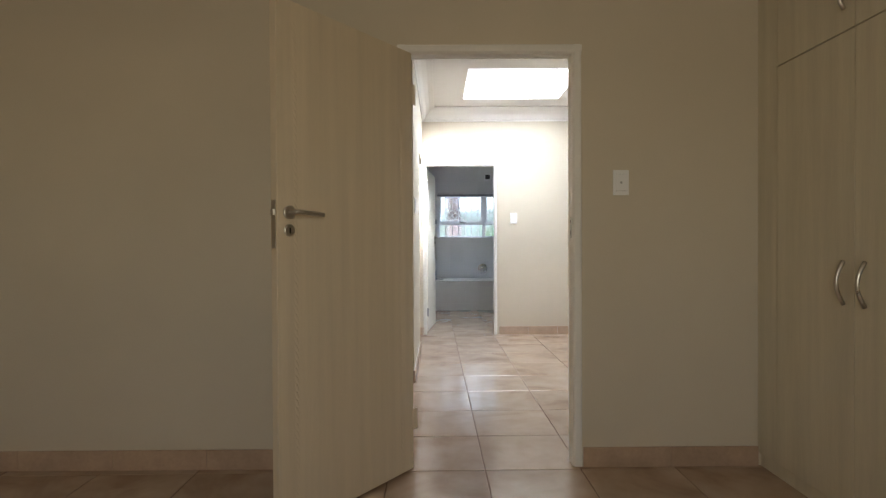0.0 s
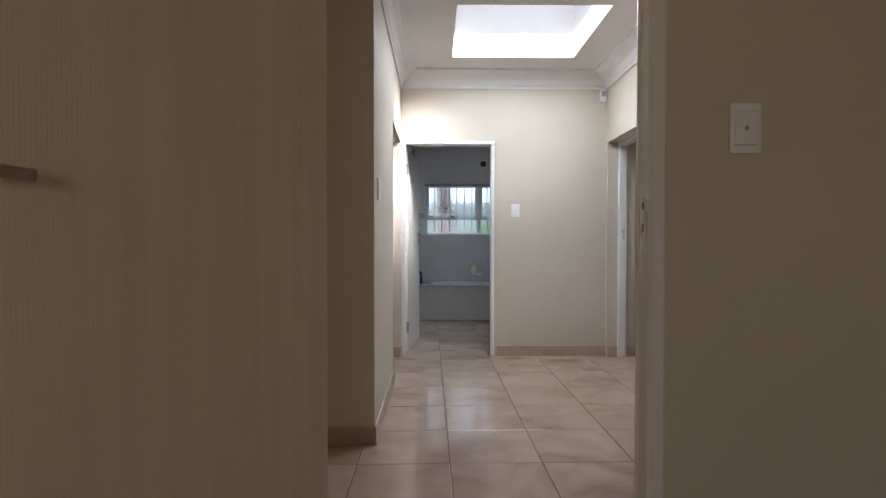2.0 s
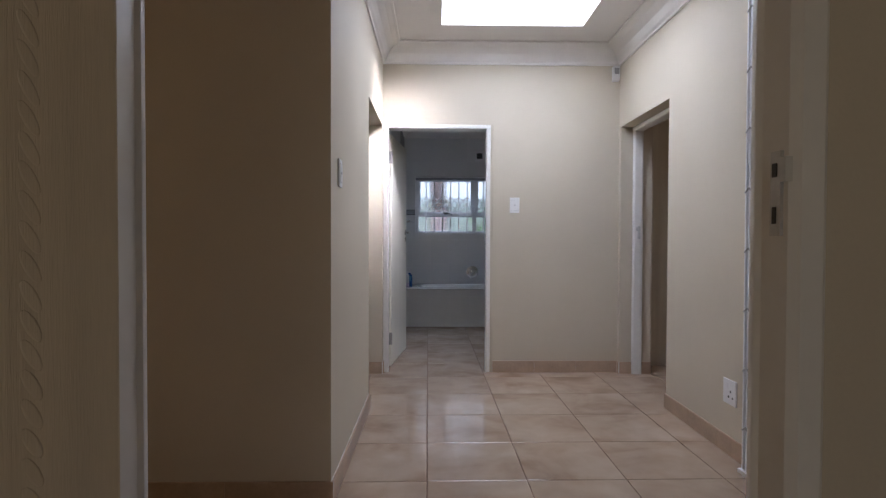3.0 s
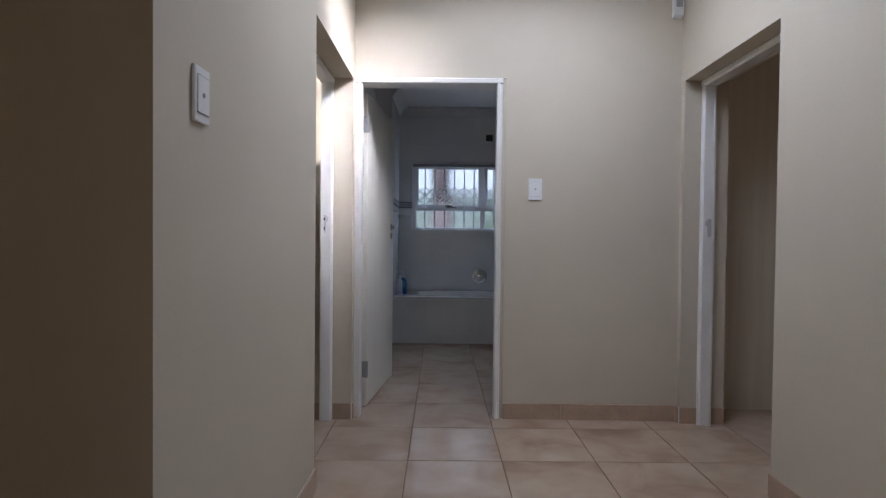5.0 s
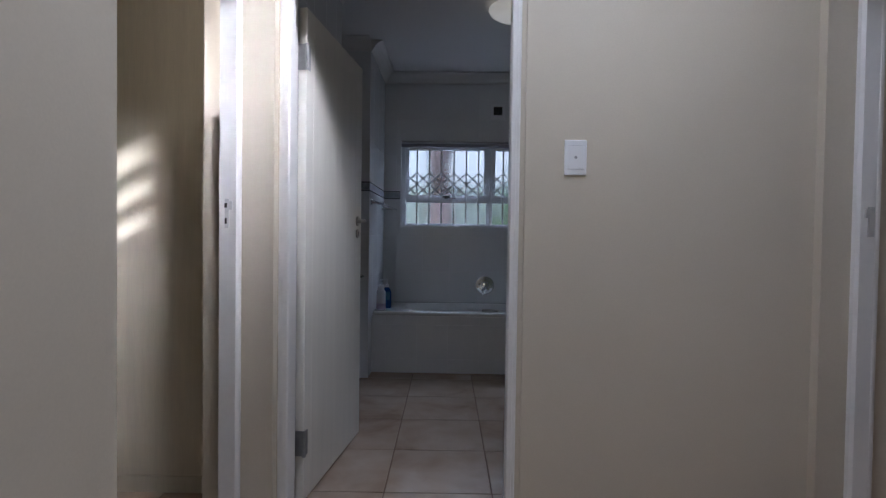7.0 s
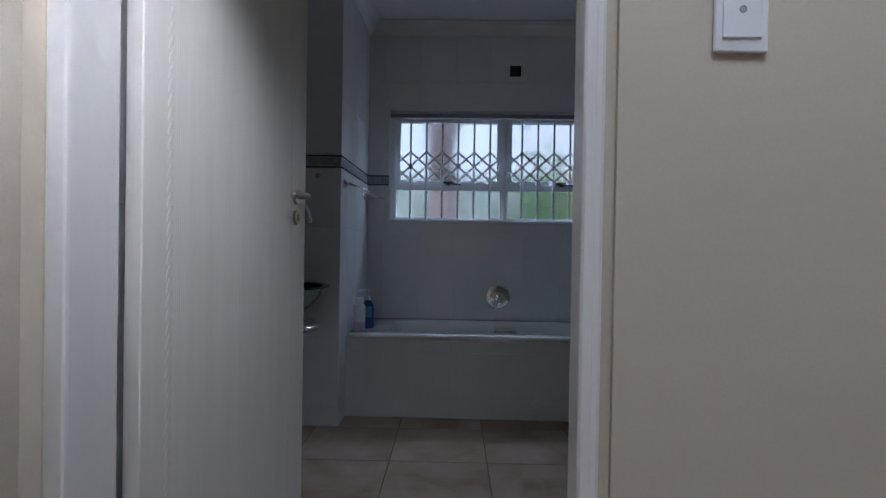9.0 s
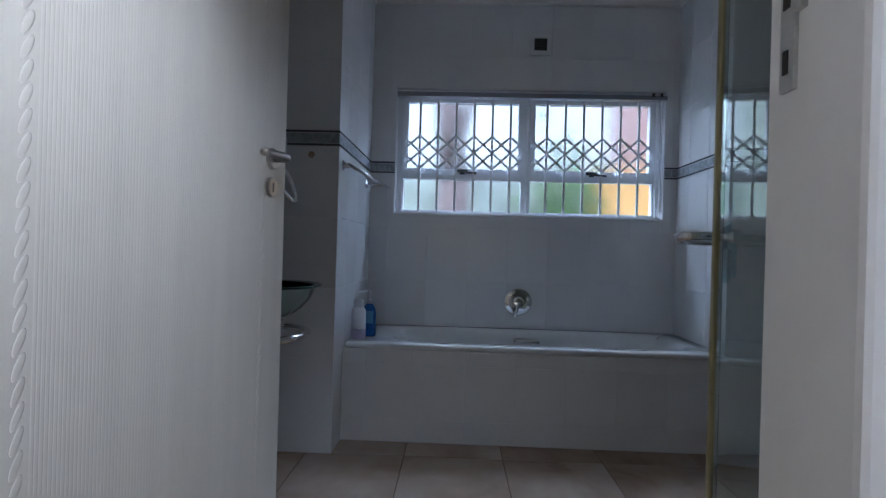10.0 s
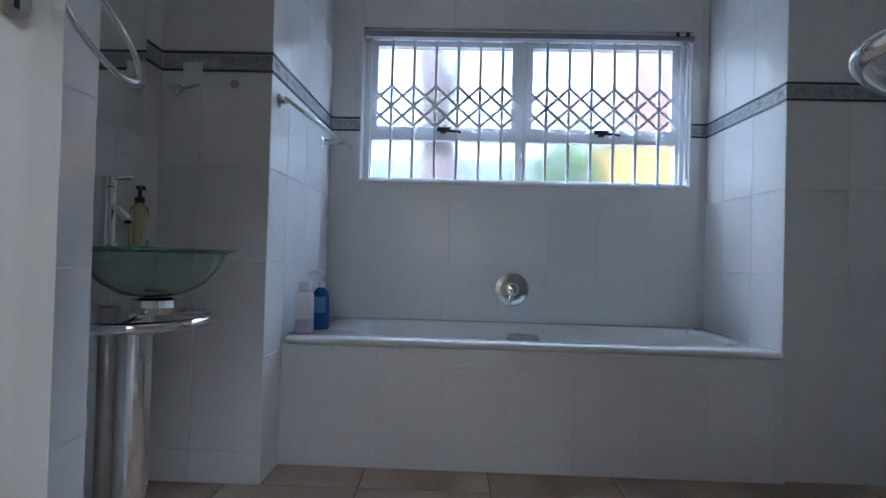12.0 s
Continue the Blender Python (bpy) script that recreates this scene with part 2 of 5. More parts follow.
def part(name, bm, material, parent, label="", local=False, smooth=False, kind=""):
    """One mesh under a thing or part; bm is in world metres unless local."""
    m = ROOT[parent]
    if not local:
        bm.transform(m.inverted() @ Matrix.Translation(AT))
    bmesh.ops.recalc_face_normals(bm, faces=bm.faces)
    me = bpy.data.meshes.new(name)
    bm.to_mesh(me)
    bm.free()
    me.materials.append(material)
    for p in me.polygons:
        p.use_smooth = smooth
    ob = new(name, me)
    ob.parent = parent
    ROOT[ob] = m
    if label or kind:
        tagged(ob, label, kind=kind)
    return ob


def solid(name, bm, material, label, category, kind="structure", smooth=False, group=""):
    bmesh.ops.recalc_face_normals(bm, faces=bm.faces)
    me = bpy.data.meshes.new(name)
    bm.to_mesh(me)
    bm.free()
    me.materials.append(material)
    for p in me.polygons:
        p.use_smooth = smooth
    ob = new(name, me)
    ROOT[ob] = Matrix()
    return tagged(ob, label, category, group, kind)


def box(bm, x0, y0, z0, x1, y1, z1, bevel=0.0, seg=2):
    r = bmesh.ops.create_cube(bm, size=1, matrix=Matrix.LocRotScale(((x0 + x1) / 2, (y0 + y1) / 2, (z0 + z1) / 2), None, (abs(x1 - x0), abs(y1 - y0), abs(z1 - z0))))
    if bevel:
        vs = set(r["verts"])
        es = [e for e in bm.edges if e.verts[0] in vs and e.verts[1] in vs]
        bmesh.ops.bevel(bm, geom=es, offset=bevel, segments=seg, affect="EDGES", profile=0.5)
    return bm


def B(*a, **k):
    return box(bmesh.new(), *a, **k)


def boxes(*rows):
    bm = bmesh.new()
    for r in rows:
        box(bm, *r)
    return bm


def rod(bm, a, b, r, n=12, r2=None):
    a, b = Vector(a), Vector(b)
    d = b - a
    m = Matrix.Translation((a + b) / 2) @ d.to_track_quat("Z", "Y").to_matrix().to_4x4()
    bmesh.ops.create_cone(bm, cap_ends=True, segments=n, radius1=r, radius2=r if r2 is None else r2, depth=d.length, matrix=m)
    return bm


def tube(bm, pts, r, n=10, closed=False):
    """A round bar swept along points."""
    pts = [Vector(p) for p in pts]
    rings = []
    count = len(pts)
    up = None
    for i, p in enumerate(pts):
        a = pts[(i - 1) % count] if (closed or i) else p
        c = pts[(i + 1) % count] if (closed or i < count - 1) else p
        d = (c - a).normalized()
        if up is None:
            up = d.orthogonal().normalized()
        up = (up - d * up.dot(d)).normalized()
        side = d.cross(up)
        rings.append([bm.verts.new(p + r * (math.cos(k * math.tau / n) * up + math.sin(k * math.tau / n) * side)) for k in range(n)])
    for i in range(count if closed else count - 1):
        p, q = rings[i], rings[(i + 1) % count]
        for k in range(n):
            bm.faces.new((p[k], p[(k + 1) % n], q[(k + 1) % n], q[k]))
    if not closed:
        bm.faces.new(rings[0])
        bm.faces.new(rings[-1])
    return bm


def lathe(bm, profile, centre=(0, 0, 0), n=28, axis="z", sx=1.0, sy=1.0):
    """A turned shape: profile rows of radius and height."""
    c = Vector(centre)
    rings = []
    for r, h in profile:
        ring = []
        for k in range(n):
            a = k * math.tau / n
            u, v = r * math.cos(a) * sx, r * math.sin(a) * sy
            o = {"z": (u, v, h), "y": (u, h, v), "x": (h, u, v)}[axis]
            ring.append(bm.verts.new(c + Vector(o)))
        rings.append(ring)
    for p, q in zip(rings, rings[1:]):
        for k in range(n):
            bm.faces.new((p[k], p[(k + 1) % n], q[(k + 1) % n], q[k]))
    bm.faces.new(rings[0])
    bm.faces.new(rings[-1])
    return bm


def sweep_profile(bm, profile, a, b, inward, up=(0, 0, 1)):
    """A moulding: profile rows (out, up) carried from a to b."""
    a, b, w, u = Vector(a), Vector(b), Vector(inward), Vector(up)
    p = [bm.verts.new(a + w * o + u * h) for o, h in profile]
    q = [bm.verts.new(b + w * o + u * h) for o, h in profile]
    k = len(profile)
    for i in range(k):
        bm.faces.new((p[i], p[(i + 1) % k], q[(i + 1) % k], q[i]))
    bm.faces.new(p)
    bm.faces.new(q)
    return bm


# ---- large structure ----
HALL_L, HALL_R, END, CEIL = 0.33, 2.315, 8.50, 2.73
DOOR_H = 2.08
solid("ground", B(-9, -4, -0.25, 9, 18, -0.12), GROUT, "brown earth and paving under the house", "ground")
floor = solid("floor", B(-3.6, -0.4, -0.12, 5.6, 11.9, -0.004), GROUT, "sand-coloured glazed tile floor with dark grout", "floor")

solid("ceiling_bedroom", B(-2.6, -0.3, CEIL, 2.9, 4.66, CEIL + 0.12), CEILING, "white painted bedroom ceiling", "ceiling")
solid("ceiling_hall", boxes((-3.3, 4.66, CEIL, 4.5, 6.99, CEIL + 0.12), (-0.0, 6.99, CEIL, 0.811, 8.048, CEIL + 0.12), (1.878, 6.99, CEIL, 2.5, 8.048, CEIL + 0.12),
      (-0.0, 8.048, CEIL, 2.5, 8.57, CEIL + 0.12)), CEILING, "white painted hall ceiling with a square skylight opening", "ceiling")
solid("ceiling_bathroom", B(-0.21, 8.57, 2.62, 3.1, 11.75, 2.74), CEILING, "white painted bathroom ceiling", "ceiling")
solid("ceiling_garden_room", B(-3.6, 6.2, 2.745, -0.005, 11.2, 2.86), CEILING, "white painted ceiling of the garden room", "ceiling")
solid("ceiling_side_room", B(2.505, 6.3, 2.745, 5.6, 11.75, 2.86), CEILING, "white painted ceiling of the side room", "ceiling")

# bedroom
solid("wall_bedroom_north", boxes((-2.6, 4.62, 0, 0.337, 4.77, CEIL), (1.239, 4.62, 0, 2.80, 4.77, CEIL), (0.337, 4.62, DOOR_H, 1.239, 4.77, CEIL)), WALL, "cream painted wall with a doorway", "wall")
solid("wall_bedroom_west", B(-2.6, -0.2, 0, -2.45, 4.62, CEIL), WALL, "cream painted bedroom wall", "wall")
solid("wall_bedroom_east", B(2.75, -0.2, 0, 2.9, 4.62, CEIL), WALL, "cream painted bedroom wall", "wall")
solid("wall_bedroom_south", boxes((-2.6, -0.35, 0, -0.4, -0.2, CEIL), (1.5, -0.35, 0, 2.9, -0.2, CEIL), (-0.4, -0.35, 0, 1.5, -0.2, 0.9), (-0.4, -0.35, 2.1, 1.5, -0.2, CEIL)), WALL, "cream painted wall with a window opening", "wall")

# cross passage and hall
solid("wall_passage_north", B(-3.3, 6.246, 0, HALL_L, 6.384, CEIL), WALL, "cream painted passage wall", "wall")
# the opening is unseen, made only to hold the warm fill lamp
solid("wall_passage_west", boxes((-3.45, 4.6, 0, -3.3, 5.05, CEIL), (-3.45, 5.95, 0, -3.3, 6.384, CEIL), (-3.45, 5.05, 0, -3.3, 5.95, 1.25), (-3.45, 5.05, 2.25, -3.3, 5.95, CEIL)), WALL, "cream painted passage end wall", "wall")
solid("wall_passage_south", B(-3.3, 4.6, 0, -2.6, 4.77, CEIL), WALL, "cream painted passage wall", "wall")
solid("wall_porch_south", B(2.8, 4.6, 0, 4.5, 4.75, CEIL), WALL, "cream painted porch wall", "wall")
solid("wall_porch_east", boxes((4.35, 4.75, 0, 4.5, 5.0, CEIL), (4.35, 6.0, 0, 4.5, 6.52, CEIL), (4.35, 5.0, 2.1, 4.5, 6.0, CEIL)), WALL, "cream painted porch wall with a door opening", "wall")
solid("wall_porch_north", B(2.58, 6.40, 0, 4.5, 6.52, CEIL), WALL, "cream painted porch wall", "wall")
D4 = (7.535, 8.456, 2.06)
solid("wall_hall_west", boxes((0.07, 6.384, 0, HALL_L, D4[0], CEIL), (0.07, D4[0], D4[2], HALL_L, D4[1], CEIL), (0.07, D4[1], 0, HALL_L, END, CEIL)), WALL, "cream painted hall wall with a doorway", "wall")
solid("wall_hall_east", boxes((HALL_R, 6.52, 0, 2.58, D4[0], CEIL), (HALL_R, D4[0], D4[2], 2.58, D4[1], CEIL), (HALL_R, D4[1], 0, 2.58, END, CEIL)), WALL, "cream painted hall wall with a doorway", "wall")
solid("wall_hall_north", boxes((0.07, END, 0, 0.334, 8.64, CEIL), (0.07, 8.64, 0, 0.125, 9.70, CEIL), (1.251, END, 0, 2.60, 8.64, CEIL), (0.334, END, DOOR_H, 1.251, 8.64, CEIL), (1.231, END + 0.012, 0, 1.251, 8.64, DOOR_H)), WALL, "cream painted hall end wall with the bathroom doorway", "wall")
# skylight shaft
SHAFT = thing("skylight", (1.345, 7.52, CEIL), "square white skylight shaft with ribbed milky roof sheet", "skylight", kind="structure")
part("shaft", boxes((0.77, 6.95, CEIL + 0.122, 0.811, 8.09, 3.36), (1.878, 6.95, CEIL + 0.122, 1.92, 8.09, 3.36), (0.811, 6.95, CEIL + 0.122, 1.878, 6.99, 3.36), (0.811, 8.048, CEIL + 0.122, 1.878, 8.09, 3.36)), CEILING, SHAFT)
bm = bmesh.new()
for i in range(7):
    box(bm, 0.815 + 0.152 * i + 0.07, 6.995, 3.23, 0.815 + 0.152 * i + 0.078, 8.043, 3.245)
part("glazing_ribs", bm, ALUMINIUM, SHAFT, "white ribs of the roof sheet")
part("roof_cap", B(0.77, 6.95, 3.362, 1.92, 8.09, 3.38), CEILING, SHAFT)

# rooms off the hall
# this unseen opening is placed to let the reflected sun spot in
solid("wall_garden_room_west", boxes((-3.6, 6.2, 0, -3.45, 6.9, 2.745), (-3.6, 8.1, 0, -3.45, 11.2, 2.745), (-3.6, 6.9, 2.1, -3.45, 8.1, 2.745)), WALL, "cream painted wall with an opening to the garden", "wall")
solid("wall_garden_room_north", boxes((-3.45, 11.0, 0, -3.0, 11.15, 2.745), (-1.2, 11.0, 0, -0.15, 11.15, 2.745), (-3.0, 11.0, 2.1, -1.2, 11.15, 2.745)), WALL, "cream painted wall with a glass door opening", "wall")
solid("wall_garden_room_south", B(-3.45, 6.386, 0, 0.07, 6.42, 2.745), WALL, "cream painted wall of the garden room", "wall")
solid("wall_side_room_east", boxes((5.4, 6.3, 0, 5.6, 6.9, 2.745), (5.4, 7.9, 0, 5.6, 11.75, 2.745), (5.4, 6.9, 0, 5.6, 7.9, 1.1), (5.4, 6.9, 2.1, 5.6, 7.9, 2.745)), SIDE_WALL, "side room wall with a window opening, shade put into its brown paint", "wall")
solid("wall_side_room_north", B(3.1, 11.6, 0, 5.4, 11.75, 2.745), SIDE_WALL, "side room wall with shade put into its brown paint", "wall")
solid("wall_side_room_south", B(2.58, 6.522, 0, 5.4, 6.56, 2.745), SIDE_WALL, "side room wall with shade put into its brown paint", "wall")

# bathroom shell, behind the tiles
JOINT = 0.0016
NIB_X, NIB_Y, ALC_R, PIER_Y, PANEL_Y, WIN_Y = 0.337, 10.655, 2.257, 10.868, 10.845, 11.535
PILLAR_X, NICHE_Y, NICHE_X = 0.284, 9.828, -0.06
BATH_WALLS = {}
BATH_WALLS["left"] = solid("wall_bathroom_west", boxes((0.13, 8.64, 0, PILLAR_X - JOINT, NICHE_Y, 2.62), (-0.21, 9.68, 0, 0.13, NICHE_Y - JOINT, 2.62), (-0.21, NICHE_Y - JOINT, 0, NICHE_X - JOINT, 10.75, 2.62)), TILE_GROUT, "white tiled bathroom wall with a basin niche", "wall")
BATH_WALLS["nib"] = solid("wall_bathroom_nib", B(-0.21, NIB_Y + JOINT, 0, NIB_X - JOINT, 11.75, 2.62), TILE_GROUT, "white tiled nib wall beside the bath", "wall")
WX0, WX1, WZ0, WZ1 = 0.488, 2.178, 1.203, 1.998
BATH_WALLS["window"] = solid("wall_bathroom_north", boxes((NIB_X - JOINT, WIN_Y + JOINT, 0, WX0, 11.75, 2.62), (WX1, WIN_Y + JOINT, 0, ALC_R + JOINT, 11.75, 2.62), (WX0, WIN_Y + JOINT, 0, WX1, 11.75, WZ0), (WX0, WIN_Y + JOINT, WZ1, WX1, 11.75, 2.62)), TILE_GROUT, "white tiled wall with a wide window", "wall")
BATH_WALLS["pier"] = solid("wall_bathroom_pier", B(ALC_R + JOINT, PIER_Y + JOINT, 0, 2.95, 11.75, 2.62), TILE_GROUT, "white tiled pier at the end of the bath", "wall")
SHOWER_X, STEP_Y = 2.50, 9.56
BATH_WALLS["right"] = solid("wall_bathroom_east", boxes((SHOWER_X, 8.642, 0, 2.60, STEP_Y, 2.62), (2.60, 9.46, 0, 2.95, STEP_Y, 2.62), (2.95, 9.46, 0, 3.1, 11.75, 2.62)), TILE_GROUT, "white tiled bathroom wall", "wall")


# ---- cornices, skirtings, door frames ----
COVE = [(0, 0), (0, -0.15), (0.012, -0.15), (0.014, -0.135), (0.03, -0.12), (0.055, -0.075), (0.095, -0.035), (0.13, -0.018), (0.15, -0.014), (0.15, 0)]


def cornice(name, runs, z, label, size=1.0):
    bm = bmesh.new()
    for a, b, inward in runs:
        sweep_profile(bm, [(o * size, h * size) for o, h in COVE], (*a, z), (*b, z), (*inward, 0))
    return solid(name, bm, CORNICE, label, "cornice")


cornice("cornice_hall", [((HALL_L, END), (HALL_R, END), (0, -1)), ((HALL_L, 6.246), (HALL_L, END), (1, 0)), ((HALL_R, 6.40), (HALL_R, END), (-1, 0)),
        ((-3.3, 6.246), (HALL_L + 0.01, 6.246), (0, -1)), ((-3.3, 4.77), (2.8, 4.77), (0, 1))], CEIL - 0.002, "white coved plaster cornice in the hall")
cornice("cornice_bedroom", [((-2.45, 4.62), (2.1, 4.62), (0, -1)), ((-2.45, -0.2), (-2.45, 4.6), (1, 0))], CEIL - 0.002, "white coved plaster cornice in the bedroom")

cornice("cornice_bathroom", [((NIB_X, WIN_Y), (ALC_R, WIN_Y), (0, -1)), ((NIB_X, NIB_Y), (NIB_X, WIN_Y), (1, 0)), ((ALC_R, PIER_Y), (ALC_R, WIN_Y), (-1, 0)), ((ALC_R, PIER_Y), (2.95, PIER_Y), (0, -1)),
        ((NICHE_X, NIB_Y), (NIB_X, NIB_Y), (0, -1)), ((PILLAR_X, 8.64), (PILLAR_X, NICHE_Y), (1, 0)), ((0.4, 8.64), (2.95, 8.64), (0, 1))], 2.618, "white coved plaster cornice in the bathroom", size=0.6)


def skirting(name, a, b, inward, label, h=0.098, step=0.468):
    """A row of cut floor tiles set upright along a wall, with a bead of plaster on top."""
    t = solid(name, sweep_profile(bmesh.new(), [(0, 0), (0, h - 0.004), (0.004, h - 0.004), (0.004, 0)], (*a, 0.0), (*b, 0.0), (*inward, 0)), TILE_GROUT, label, "skirting")
    a, b, w = Vector((*a, 0)), Vector((*b, 0)), Vector((*inward, 0))
    d = (b - a)
    n = max(1, math.ceil(d.length / step - 0.05))
    for i in range(n):
        p, q = a + d * (i / n), a + d * ((i + 1) / n)
        g = d.normalized() * 0.0012
        bm = sweep_profile(bmesh.new(), [(0.0045, 0.001), (0.0045, h), (0.010, h), (0.0125, h - 0.003), (0.0125, 0.001)], p + g, q - g, w)
        part("tile", bm, SKIRTING, t)
    return t


SK = "sand-coloured tile skirting along the cream wall"
for nm, a, b, w in [
    ("skirting_hall_north", (1.252, END), (HALL_R, END), (0, -1)), ("skirting_hall_west", (HALL_L, 6.246), (HALL_L, D4[0]), (1, 0)), ("skirting_hall_west_end", (HALL_L, 8.456), (HALL_L, END), (1, 0)),
    ("skirting_hall_east", (HALL_R, 6.52), (HALL_R, D4[0]), (-1, 0)), ("skirting_hall_east_end", (HALL_R, 8.456), (HALL_R, END), (-1, 0)),
    ("skirting_passage_north", (-3.3, 6.246), (HALL_L + 0.012, 6.246), (0, -1)), ("skirting_passage_south", (1.241, 4.77), (2.8, 4.77), (0, 1)),
    ("skirting_bedroom_north", (-2.45, 4.62), (0.312, 4.62), (0, -1)), ("skirting_bedroom_north_right", (1.241, 4.62), (2.107, 4.62), (0, -1)), ("skirting_bedroom_west", (-2.45, 0), (-2.45, 4.6), (1, 0)),
    ("skirting_reveal_west", (0.222, 8.456), (HALL_L, 8.456), (0, -1)), ("skirting_reveal_west_inner", (0.07, 8.456), (0.152, 8.456), (0, -1)),
    ("skirting_reveal_east", (HALL_R, 8.456), (2.42, 8.456), (0, -1)), ("skirting_reveal_east_inner", (2.50, 8.456), (2.58, 8.456), (0, -1)),
]:
    skirting(nm, a, b, w, SK)


def door_frame(name, x0, x1, top, y0, y1, m, label, strike=None, face=0.045, stop=0.005, rebate_behind=0.0, left_face=None):
    """Pressed metal frame: two jambs and a head with a rebate, in its own axes (x across, y through the wall)."""
    f = new(name)
    f.matrix_world = m
    f.empty_display_size = 0.1
    ROOT[f] = m
    tagged(f, label, "door frame", kind="structure")

    def jamb(x, s, face):
        bm = bmesh.new()
        back = y1 if s > 0 else y1 - 0.008
        prof = [(0, y0), (s * 0.006, y0 - 0.005), (s * face * 0.40, y0 - 0.005), (s * face * 0.46, y0 - 0.012), (s * (face - 0.005), y0 - 0.012), (s * (face - 0.001), y0 - 0.009), (s * face, y0 - 0.003), (s * face, y0 + rebate_behind),
                (s * (face - 0.020), y0 + rebate_behind + 0.001), (s * (face - 0.020), back), (0, back + 0.002)] if rebate_behind else [(0, y0), (s * 0.008, y0 - 0.007), (s * (face - 0.010), y0 - 0.007), (s * face, y0 + 0.003), (s * face, y0 + 0.055), (s * (face + stop), y0 + 0.062), (s * (face + stop), y1 - 0.01), (s * face, y1 + 0.006), (0, y1 + 0.006)]
        lo = [bm.verts.new((x + a, b, 0.001)) for a, b in prof]
        hi = [bm.verts.new((x + a, b, top - 0.001)) for a, b in prof]
        for i in range(len(prof)):
            j = (i + 1) % len(prof)
            bm.faces.new((lo[i], lo[j], hi[j], hi[i]))
        bm.faces.new(lo)
        bm.faces.new(hi)
        return bm

    part("jamb", jamb(x0, 1, left_face or face), FRAME, f, local=True)
    part("jamb", jamb(x1, -1, face), FRAME, f, local=True)
    bm = bmesh.new()
    prof = [(0, y0), (0.006, y0 - 0.006), (face * 0.40, y0 - 0.006), (face * 0.46, y0 - 0.014), (face - 0.005, y0 - 0.014), (face - 0.001, y0 - 0.010), (face + 0.001, y0 - 0.004), (face + 0.001, y0 + rebate_behind),
            (face - 0.012, y0 + rebate_behind + 0.001), (face - 0.012, y1 + 0.006), (0, y1 + 0.008)] if rebate_behind else [(0, y0), (0.008, y0 - 0.009), (face - 0.010, y0 - 0.009), (face + 0.001, y0 + 0.001), (face + 0.001, y0 + 0.055), (face + stop, y0 + 0.062), (face + stop, y1 - 0.01), (face + 0.001, y1 + 0.008), (0, y1 + 0.008)]
    a = [bm.verts.new((x0 - 0.001, b, top - h)) for h, b in prof]
    c = [bm.verts.new((x1 + 0.001, b, top - h)) for h, b in prof]
    for i in range(len(prof)):
        j = (i + 1) % len(prof)
        bm.faces.new((a[i], a[j], c[j], c[i]))
    bm.faces.new(a)
    bm.faces.new(c)
    part("head", bm, FRAME, f, local=True)
    if strike:
        sx, s, sy = strike
        bm = boxes((sx - 0.004, sy - 0.010, 1.13, sx + 0.002, sy + 0.010, 1.235), (sx - 0.006, sy - 0.022, 1.196, sx + 0.004, sy - 0.0095, 1.226))
        sp = part("strike_plate", bm, PALE_STEEL, f, "brushed metal strike plate", local=True)
        part("latch_hole", boxes((sx - 0.0055, sy - 0.004, 1.203, sx + 0.0, sy + 0.005, 1.22), (sx - 0.0055, sy - 0.003, 1.145, sx + 0.0, sy + 0.004, 1.166)), DARK_METAL, sp, local=True)
    return f


door_frame("door_frame_1", 0.337, 1.239, DOOR_H, 4.62, 4.695, Matrix(), "white enamelled bedroom door frame", strike=(1.194, -1, 4.642))
door_frame("door_frame_2", 0.334, 1.231, DOOR_H, END, 8.652, Matrix(), "white enamelled bathroom door frame", strike=(1.215, -1, 8.612), face=0.036, rebate_behind=0.055, left_face=0.043)
# side doorways, frame set back inside the wall
door_frame("door_frame_3", 0.0, D4[1] - D4[0], D4[2], 0.0, 0.065, pose(2.42, D4[1], 0, 0, 0, -90), "white frame of the dark side room doorway", strike=(0.04, 1, 0.038), face=0.036)
door_frame("door_frame_4", 0.0, D4[1] - D4[0], D4[2], 0.0, 0.052, pose(0.208, D4[0], 0, 0, 0, 90), "white frame of the garden room doorway", strike=(D4[1] - D4[0] - 0.036, 1, 0.038), face=0.036)

# ---- doors ----
LEAF_H = 2.03


